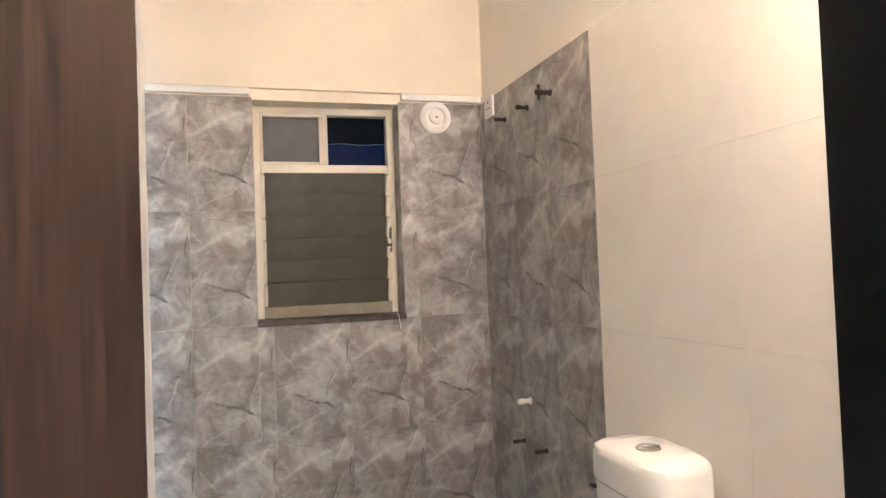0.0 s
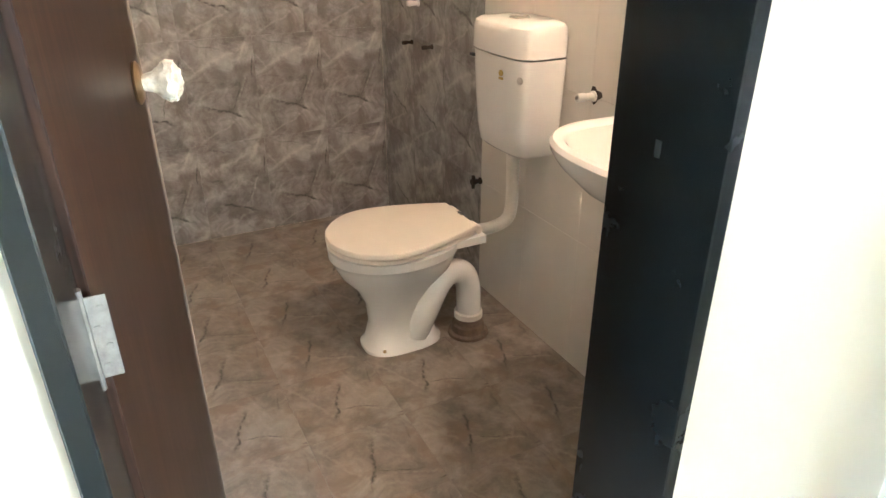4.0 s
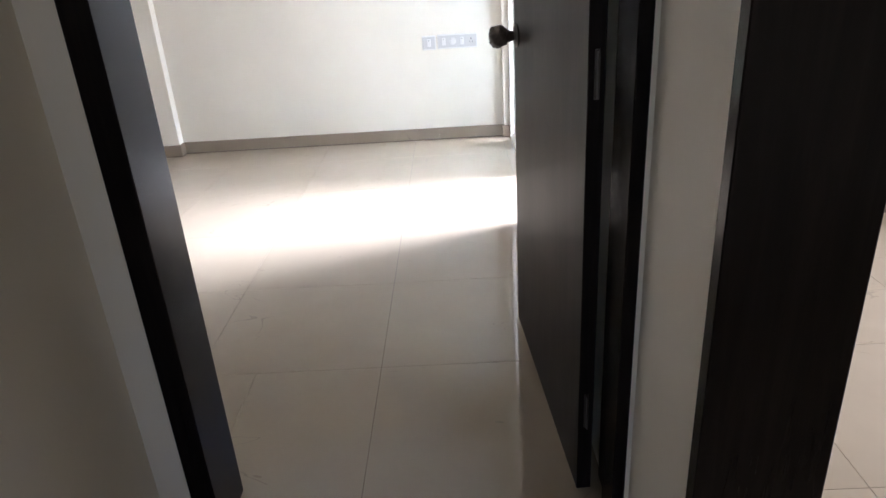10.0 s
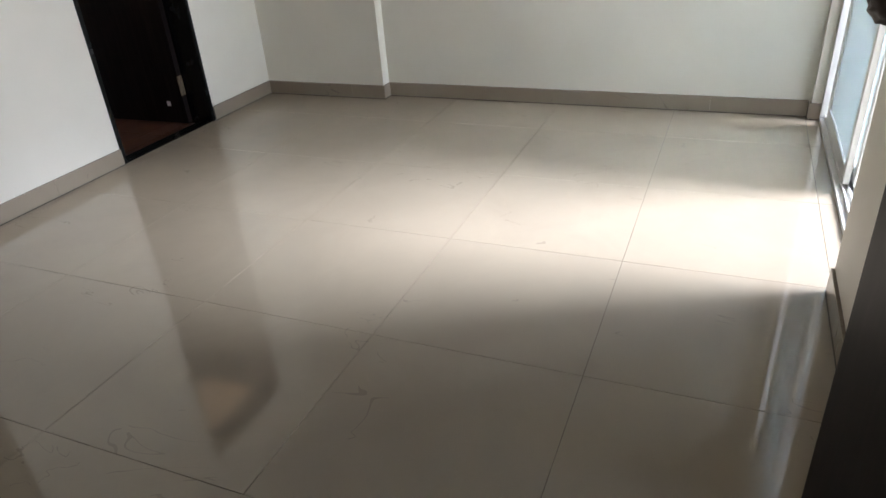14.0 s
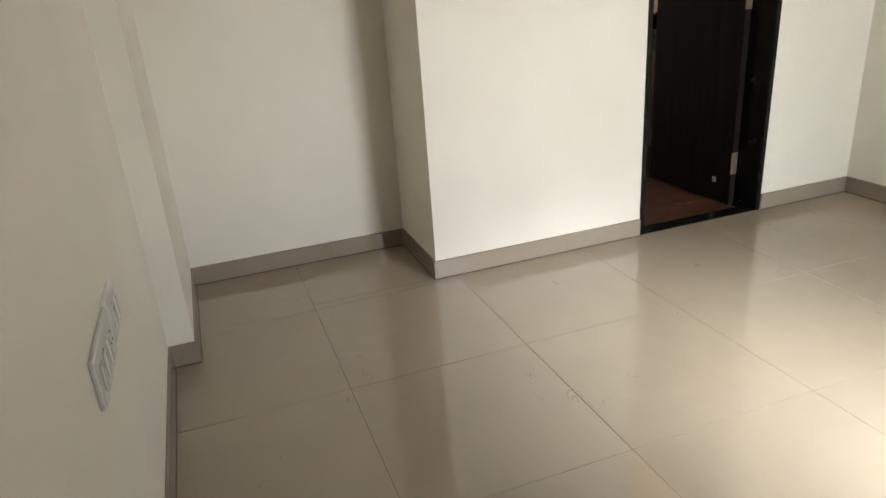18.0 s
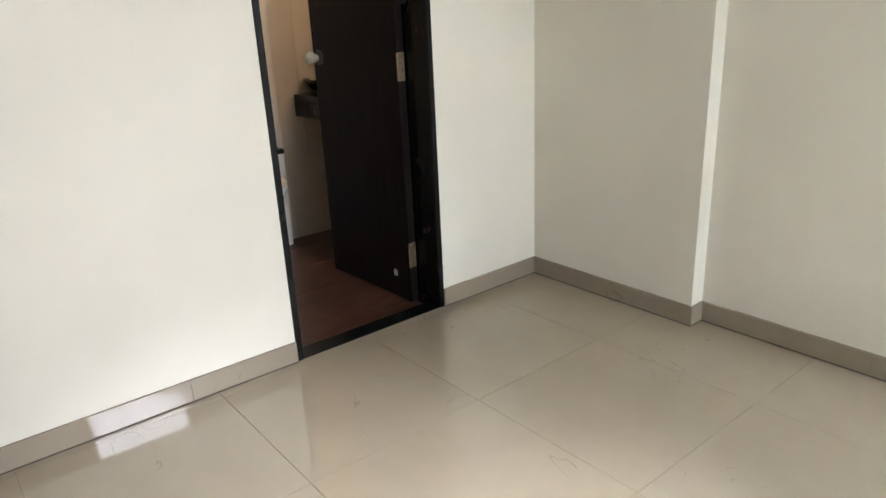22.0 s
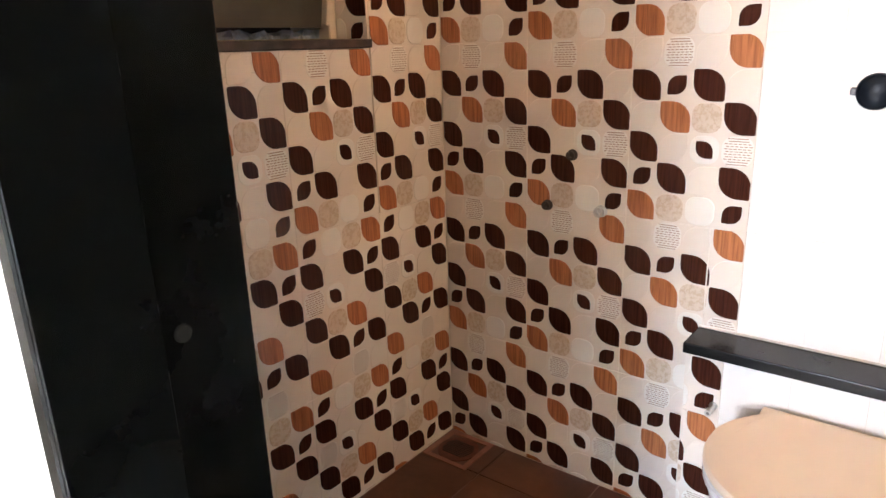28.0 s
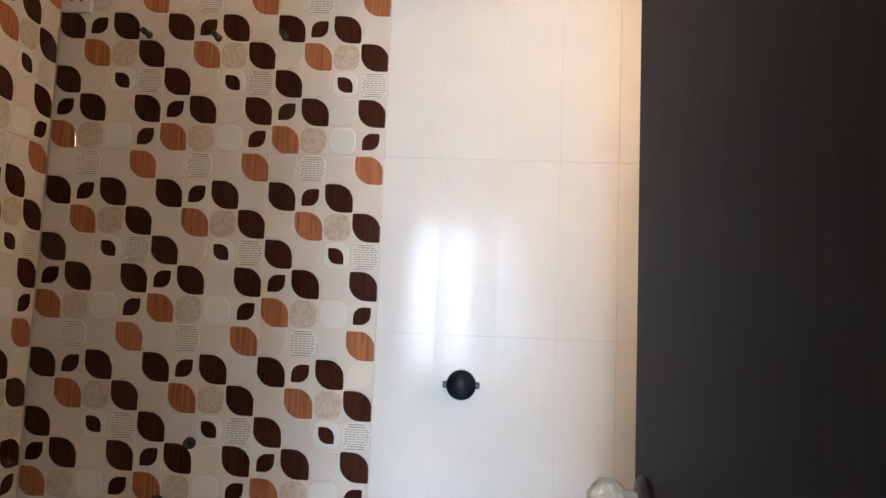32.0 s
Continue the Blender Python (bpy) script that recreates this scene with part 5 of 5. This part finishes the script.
def hung_toilet():
    """Wall-hung toilet: its back at y = 0, its front at -y."""
    wc = thing("toilet", "white ceramic wall-hung toilet with a peach lid closed", "toilet", at=(LB_F, 2.626, B2_Z + 0.022), rz=90)
    bm = bmesh.new()
    rings = [superring(0, -0.150, 0.060, 0.038, 0.045, 2.2), superring(0, -0.150, 0.066, 0.048, 0.055, 2.2), superring(0, -0.150, 0.120, 0.058, 0.068, 2.2), superring(0, -0.152, 0.155, 0.078, 0.095, 2.2),
             superring(0, -0.165, 0.205, 0.118, 0.150, 2.2), superring(0, -0.180, 0.270, 0.155, 0.188, 2.2), superring(0, -0.190, 0.330, 0.178, 0.204, 2.2), superring(0, -0.194, 0.375, 0.188, 0.210, 2.2), superring(0, -0.194, 0.392, 0.188, 0.210, 2.2), superring(0, -0.194, 0.398, 0.18, 0.20, 2.2)]
    rings = [[(x, min(y, -0.002), z) for x, y, z in r] for r in rings]
    shell(bm, rings)
    part("bowl", bm, CERAMIC_COOL, wc, smooth=True)
    for k in range(26):
        a = radians(205 + k * 5.2)
        if k % 5 == 4 or not 5 < k < 21:
            continue
        x, y = 0.1885 * math.cos(a), -0.194 + 0.2115 * math.sin(a)
        w = 0.0035 + 0.003 * (k % 3)
        bm = bmesh.new()
        lathe(bm, [(w * 0.8, 0.372 + 0.003 * (k % 2)), (w * 0.6, 0.377)], 6, (x * 0.995, y * 0.995, 0))
        part("adhesive_mark", bm, BLACK_PLASTIC, wc, "broken black adhesive mark" if k == 0 else "")
    bm = bmesh.new()
    k_ = lambda z, a, b: [(x, min(y, -0.012), zz) for x, y, zz in superring(0, -0.205, z, a, b, 2.2, 44)]
    shell(bm, [k_(0.4, 0.190, 0.212), k_(0.404, 0.195, 0.217), k_(0.416, 0.195, 0.217), k_(0.419, 0.19, 0.212)])
    part("seat", bm, CERAMIC_COOL, wc, smooth=True)

    def lid_ring(z, k):
        """Round in front, drawn in towards a straight back edge."""
        out = []
        for x, y, h in superring(0, -0.205, z, 0.197 * k, 0.214 * k, 2.15, 64):
            back = max(0.0, (y + 0.205) / 0.19)
            x *= 1 - 0.34 * back ** 2.2
            y = min(y, -0.205 + 0.172 * k)
            out.append((x, y, h + 0.05 * max(0.0, y + 0.2)))
        return out
    bm = bmesh.new()
    shell(bm, [lid_ring(0.4205, 0.985), lid_ring(0.425, 1.0), lid_ring(0.435, 1.0), lid_ring(0.441, 0.985), lid_ring(0.4425, 0.95), lid_ring(0.441, 0.90), lid_ring(0.4405, 0.86), lid_ring(0.442, 0.5)])
    part("lid", bm, SEAT_PEACH, wc, "peach plastic lid", True)
    for sx in (-1, 1):
        bm = bmesh.new()
        tube(bm, smooth_path([(sx * 0.118, -0.075, 0.4465), (sx * 0.140, -0.120, 0.4440), (sx * 0.152, -0.165, 0.4415)], 5), 0.0022, 6)
        part("lid_ridge", bm, SEAT_PEACH, wc, smooth=True)
    part("lid_hinge", box_bm(-0.135, 0.135, -0.046, -0.004, 0.408, 0.438, 0.006, 2), SEAT_PEACH, wc, smooth=True)


hung_toilet()
pipe_stub((LB_F, 2.380, 0.401), 90, "chrome pipe stub beside the toilet", STEEL, 0.045)
for y, z in ((1.936, 0.972), (1.863, 0.826)):
    pipe_stub((B2_W, y, z), 90, "dark plugged pipe stub on leaf-pattern tiles", RUST, 0.016, 0.010)
pipe_stub((B2_W, 2.025, 0.827), 90, "open steel pipe stub on leaf-pattern tiles", STEEL, 0.022, 0.011)
for y, z in ((1.746, 2.032), (1.935, 2.028), (2.116, 2.033)):
    pipe_stub((B2_W, y, z), 90, "dark pipe stub high on leaf-pattern tiles", RUST, 0.036, 0.0065)
socket_plate((B2_W, 1.543, 2.130), 90, "white socket plate high on leaf-pattern tiles", 0.082)
round_vent((-3.905, B2_S, 2.120), 180, "round white exhaust outlet cover", 0.055)
floor_drain((-3.985, 1.590, B2_Z), 0, "rusty square floor drain in the tiled corner", DRAIN_RIM, 0.17, DRAIN_GRATE)

cap = thing("wall_pipe", "round dark blue plastic cap on a wall pipe", "pipe", at=(B2_W, 2.614, 1.148), rz=90)
bm = bmesh.new()
lathe(bm, [(0.001, 0.0), (0.037, 0.0), (0.037, -0.012), (0.035, -0.017), (0.032, -0.018), (0.030, -0.015), (0.026, -0.016), (0.016, -0.020), (0.001, -0.021)], 28, axis="y")
part("disc", bm, PIPE_CAP, cap, smooth=True)
for sx in (-1, 1):
    bm = bmesh.new()
    add_box(bm, sx * 0.038 - 0.008, sx * 0.038 + 0.008, -0.014, -0.002, -0.008, 0.008, 0.002)
    part("lug", bm, BLACK_PLASTIC, cap)

counter = thing("counter", "black granite basin counter with a raised back edge", "counter")
part("slab", box_bm(B2_W, -3.20, 3.10, B2_N, 0.800, 0.838, 0.004), GRANITE, counter)
part("apron", box_bm(B2_W, -3.22, 3.10, 3.122, 0.715, 0.800, 0.002), GRANITE, counter)
bowl2 = thing("basin", "dark round wash basin set on the granite counter", "basin", at=(-3.95, 3.30, 0.838))
bm = bmesh.new()
lathe(bm, [(0.08, 0.0), (0.13, 0.03), (0.165, 0.07), (0.172, 0.085), (0.160, 0.085), (0.12, 0.035), (0.001, 0.02)], 32)
part("bowl", bm, GRANITE, bowl2, smooth=True)
bulb2 = thing("wall_lamp", "bare warm bulb in a white holder over the basin", "lamp", at=(-3.35, B2_N, 2.15))
bm = bmesh.new()
lathe(bm, [(0.001, 0.0), (0.038, 0.0), (0.038, -0.008), (0.020, -0.012), (0.018, -0.045), (0.001, -0.045)], 20, axis="y")
part("holder", bm, WHITE_PLASTIC, bulb2, smooth=True)

# passage wall blemish
mark = thing("wall_mark", "small grey smudge on the cream passage wall", "mark")
bm = bmesh.new()
lathe(bm, [(0.010, 0.0), (0.009, 0.0007), (0.001, 0.0009)], 10, (PAS_W, -0.405, 0.25), "x")
lathe(bm, [(0.006, 0.0), (0.005, 0.0006), (0.001, 0.0008)], 8, (PAS_W, -0.40, 0.272), "x")
part("smudge", bm, SMUDGE, mark)


# ---- tiles, laid last ----
def clip_poly(poly, u0, u1, v0, v1):
    for axis, lim, keep in ((0, u0, 1), (0, u1, -1), (1, v0, 1), (1, v1, -1)):
        out = []
        for i, p in enumerate(poly):
            q = poly[(i + 1) % len(poly)]
            dp, dq = keep * (p[axis] - lim), keep * (q[axis] - lim)
            if dp >= 0:
                out.append(p)
            if (dp >= 0) != (dq >= 0):
                t = dp / (dp - dq)
                out.append((p[0] + t * (q[0] - p[0]), p[1] + t * (q[1] - p[1])))
        poly = out
        if len(poly) < 3:
            return []
    return poly


def petal(cx, cy, s, kind):
    """A rounded square about a centre: d leaf pointed at top left and bottom right, m its mirror image, o an even round."""
    h, r = s / 2, {"d": 0.60 * s, "m": 0.56 * s, "o": 0.36 * s}[kind]
    pts = []
    for sx, sy, a0 in ((1, 1, 0), (-1, 1, 90), (-1, -1, 180), (1, -1, 270)):
        rr = r
        if (kind == "d" and sx * sy < 0) or (kind == "m" and sx * sy > 0):
            rr = 0.05 * s
        n = 7 if rr > 0.1 * s else 2
        for i in range(n):
            a = radians(a0 + 90 * i / (n - 1))
            pts.append((cx + sx * (h - rr) + rr * math.cos(a), cy + sy * (h - rr) + rr * math.sin(a)))
    return pts


PRINT = ("-h-c", "dsd-", "-cbd", "d-lh", "sd-d", "cbos")     # rows from the top of a tile
CELL = 0.075


def raised(bm, poly, lift, mat, slope=0.0012):
    if len(poly) < 3:
        return
    cx, cy = sum(p[0] for p in poly) / len(poly), sum(p[1] for p in poly) / len(poly)
    low = [bm.verts.new((u, 0.0, v)) for u, v in poly]
    top = [bm.verts.new((u + (cx - u) * slope / 0.03, -lift, v + (cy - v) * slope / 0.03)) for u, v in poly]
    n = len(poly)
    for i in range(n):
        bm.faces.new((low[i], low[(i + 1) % n], top[(i + 1) % n], top[i])).material_index = mat
    bm.faces.new(top).material_index = mat


def leaf_tile(bm, u0, u1, v0, v1, deep, turned=False):
    """A leaf-pattern tile; turned is laid upside down."""
    chamfered(bm, u0, u1, v0, v1, deep, 0.0005)
    lim = (u0 + 0.0015, u1 - 0.0015, v0 + 0.0015, v1 - 0.0015)
    for r, row in enumerate([w[::-1] for w in PRINT[::-1]] if turned else PRINT):
        for c, k in enumerate(row):
            x, z = (c + 0.5) * CELL, (5.5 - r) * CELL
            if k == "d":
                raised(bm, clip_poly(petal(x, z, CELL * 0.985, "d"), *lim), 0.0016, 1)
            elif k == "c":
                raised(bm, clip_poly(petal(x, z, CELL * 0.985, "d"), *lim), 0.0016, 2)
            elif k == "s":
                raised(bm, clip_poly(petal(x, z, CELL * 0.60, "m"), *lim), 0.0012, 1)
            elif k == "l":
                raised(bm, clip_poly(petal(x, z, CELL * 0.90, "o"), *lim), 0.0008, 4)
                raised(bm, clip_poly(petal(x, z, CELL * 0.56, "d"), *lim), 0.0016, 1)
            elif k == "b":
                raised(bm, clip_poly(petal(x, z, CELL * 0.92, "o"), *lim), 0.0010, 3)
            elif k == "o":
                raised(bm, clip_poly(petal(x, z, CELL * 0.94, "o"), *lim), 0.0014, 4)
            elif k == "-":
                raised(bm, clip_poly(petal(x, z, CELL * 0.95, "m"), *lim), 0.0011, 0)
            elif k == "h":
                raised(bm, clip_poly(petal(x, z, CELL * 0.94, "o"), *lim), 0.0008, 4)
                for a in range(11):
                    zz = z + (a - 5) * 0.0060
                    half = 0.031 if abs(a - 5) < 4 else 0.023
                    for b in range(6):
                        xx = x - half + (b + 0.5 + 0.5 * (a % 2) * 0.6) * 2 * half / 6
                        q = clip_poly([(xx - 0.0038, zz - 0.0011), (xx + 0.0038, zz - 0.0011), (xx + 0.0038, zz + 0.0011), (xx - 0.0038, zz + 0.0011)], *lim)
                        if len(q) > 2:
                            bm.faces.new([bm.verts.new((u, -0.0010, v)) for u, v in q]).material_index = 5


def turned_leaf_tile(bm, u0, u1, v0, v1, deep):
    leaf_tile(bm, u0, u1, v0, v1, deep, True)


def grooved_tile(bm, u0, u1, v0, v1, deep):
    """A white tile pressed as two upright bands, each slightly rounded across."""
    mid, half = 0.15, 0.0019
    for lo, hi in ((0.0, mid - half), (mid + half, 0.30)):
        a, b = max(u0, lo), min(u1, hi)
        if b - a < 0.006:
            continue
        c, w = (lo + hi) / 2, (hi - lo) / 2
        us = [a + (b - a) * i / 8 for i in range(9)]
        sag = [0.0010 * ((u - c) / w) ** 2 for u in us]
        face = [[bm.verts.new((u, d, v)) for v in (v0, v1)] for u, d in zip(us, sag)]
        for p, q in zip(face, face[1:]):
            fc = bm.faces.new((p[0], q[0], q[1], p[1]))
            fc.smooth = True
        # the four sides have corners of their own, so that the face stays even up and down
        for k in (0, 1):
            v = (v0, v1)[k]
            rim = [bm.verts.new((u, d, v)) for u, d in zip(us, sag)]
            back = [bm.verts.new((us[e], deep, v)) for e in (0, -1)]
            fc = bm.faces.new(rim + back[::-1])
            fc.normal_update()
            if fc.normal.z * (1 if k else -1) < 0:
                fc.normal_flip()
        for e, sign in ((0, -1), (-1, 1)):
            d = sag[e]
            fc = bm.faces.new([bm.verts.new(co) for co in ((us[e], d, v0), (us[e], deep, v0), (us[e], deep, v1), (us[e], d, v1))])
            fc.normal_update()
            if fc.normal.x * sign < 0:
                fc.normal_flip()
        for fc in {f for p in face for vt in p for f in vt.link_faces}:
            fc.normal_update()
            if fc.normal.y * deep > 0:
                fc.normal_flip()
    if u0 < mid < u1:
        add_box(bm, mid - half, mid + half, 0.0036, deep, v0, v1)


def floor_tile(bm, u0, u1, v0, v1, deep):
    chamfered(bm, u0, u1, v0, v1, deep, 0.0003)


def wall_tile(bm, u0, u1, v0, v1, deep):
    chamfered(bm, u0, u1, v0, v1, deep, 0.0005)


T = 0.64
# bedroom, passage and east room floors
lay(floor_main, "floor_tile", [VITRIFIED], (0, 0, 0), 0, (ALC_W - 0.01, BED_E + 0.20, 0.0, BED_N + 0.01), (0, 0), (T, T), [(-4.5, BED_W - 0.003, ALC_N + 0.01, 4.0), (-4.5, -0.43, -1.0, BED_S - 0.01)], gap=0.0015, flat=True, make=floor_tile)
lay(floor_pass, "floor_tile", [VITRIFIED], (0, 0, 0), 0, (PAS_W - 0.01, 0.8, -2.74, 0.0), (0, 0), (T, T), gap=0.0015, flat=True, make=floor_tile)
lay(floor_east, "floor_tile", [VITRIFIED], (0, 0, 0), 0, (0.8, ER_E, -2.59, ER_N + 0.005), (0, 0), (T, T), gap=0.0015, flat=True, make=floor_tile)
# first bathroom
lay(floor_bath, "bath_floor_tile", [MARBLE_FLOOR], (0, 0, B1_Z), 0, (B1_W, B1_E - 0.004, B1_S, B1_N), (-2.015, B1_N), (0.30, 0.30), gap=0.0007, flat=True, make=floor_tile)
win1 = (W1_Y0 - 0.002, W1_Y1 + 0.002, W1_Z0 - 0.012, 2.24)
lay(wall_b1w, "marble_tile", [MARBLE], (B1_W, 0, 0), 90, (B1_S, B1_N, B1_Z, 2.235), (B1_N - 0.30 * 6, B1_Z), (0.30, 0.45), [win1], gap=0.0007, make=wall_tile)
lay(wall_sw, "marble_tile", [MARBLE], (0, B1_N, 0), 0, (B1_W, -2.015, B1_Z, 2.235), (-2.015 - 0.30 * 4, B1_Z), (0.30, 0.45), gap=0.0007, make=wall_tile)
lay(wall_sw, "ivory_tile", [WHITE_TILE], (0, B1_N, 0), 0, (-2.015, B1_E, B1_Z, 2.235), (-2.015, B1_Z), (0.30, 0.45), gap=0.0007, make=wall_tile)
lay(wall_b1s, "ivory_tile", [WHITE_TILE], (0, B1_S + PROUD, 0), 180, (0.60, -B1_W, B1_Z, 2.235), (0.60, B1_Z), (0.30, 0.45), gap=0.0007, make=wall_tile)
# window reveal of the first bathroom
reveal1 = tagged(new("trim"), "marble tiles in the window reveal", kind="structure")
for nm, a in (("reveal_tile", (B1_W - 0.10, B1_W - 0.0005, W1_Y0 - 0.006, W1_Y0 + 0.0005, W1_Z0 + 0.010, W1_Z1)), ("reveal_tile", (B1_W - 0.10, B1_W - 0.0005, W1_Y1 - 0.0005, W1_Y1 + 0.006, W1_Z0 + 0.010, W1_Z1))):
    part(nm, box_bm(*a), MARBLE, reveal1)
# second bathroom
LEAFS = [LEAF_BASE, LEAF_A, LEAF_B, LEAF_C, LEAF_D, LEAF_E]
EDGE = 2.394
TOP2, ROW2 = 2.172, -0.08
lay(wall_b2w, "leaf_tile", LEAFS, (B2_W, 0, 0), 90, (B2_S, EDGE, B2_Z, TOP2), (EDGE - 0.30 * 4, ROW2), (0.30, 0.45), [(2.312, 2.944, -0.1, 0.533)], gap=0.0006, make=leaf_tile)
lay(wall_b2w, "white_tile", [GLOSS_TILE], (B2_W, 0, 0), 90, (EDGE, B2_N, B2_Z, TOP2), (EDGE, ROW2), (0.30, 0.45), [(2.312, 2.944, -0.1, 0.533)], gap=0.0009, make=grooved_tile)
lay(box, "leaf_tile", LEAFS, (LB_F, 0, 0), 90, (2.304, EDGE, B2_Z, 0.531), (EDGE - 0.30, ROW2), (0.30, 0.45), gap=0.0006, make=leaf_tile)
lay(box, "white_tile", [GLOSS_TILE], (LB_F, 0, 0), 90, (EDGE, 2.943, B2_Z, 0.531), (EDGE, ROW2), (0.30, 0.45), gap=0.0009, make=grooved_tile)
win2 = (-W2_X1 - 0.002, -W2_X0 + 0.002, W2_Z0 - 0.014, TOP2 + 0.01)
lay(wall_b2s, "leaf_tile", LEAFS, (0, B2_S, 0), 180, (-B2_E, -B2_W, ROW2 + 0.90, TOP2), (3.4735 - 0.30 * 3, ROW2), (0.30, 0.45), [win2], gap=0.0006, make=leaf_tile)
lay(wall_b2s, "turned_leaf_tile", LEAFS, (0, B2_S, 0), 180, (-B2_E, -B2_W, B2_Z, ROW2 + 0.90), (3.4735 - 0.30 * 3, ROW2), (0.30, 0.45), gap=0.0006, make=turned_leaf_tile)
lay(wall_b2s, "leaf_tile", LEAFS, (W2_X0 + 0.005, B2_S, 0), 90, (-0.112, -0.001, W2_Z0 + 0.008, TOP2), (-0.30, ROW2), (0.30, 0.45), gap=0.0006, make=leaf_tile)
lay(wall_b2n, "white_tile", [GLOSS_TILE], (0, B2_N, 0), 0, (B2_W, B2_E, B2_Z, TOP2), (B2_W, ROW2), (0.30, 0.45), gap=0.0009, make=grooved_tile)
lay(floor_bath2, "brown_floor_tile", [BROWN_FLOOR], (0, 0, B2_Z), 0, (B2_W, B2_E - 0.002, B2_S, B2_N), (-3.255 - 0.33 * 3, 2.710 - 0.33 * 4), (0.33, 0.33), gap=0.0024, flat=True)
lay(floor_bath2, "brown_floor_tile", [BROWN_FLOOR], (0, 0, B2_Z), 0, (B2_E - 0.002, BED_W - 0.087, D2_S, D2_N), (-3.255 - 0.33 * 3, 2.710 - 0.33 * 4), (0.33, 0.33), gap=0.0024, flat=True)
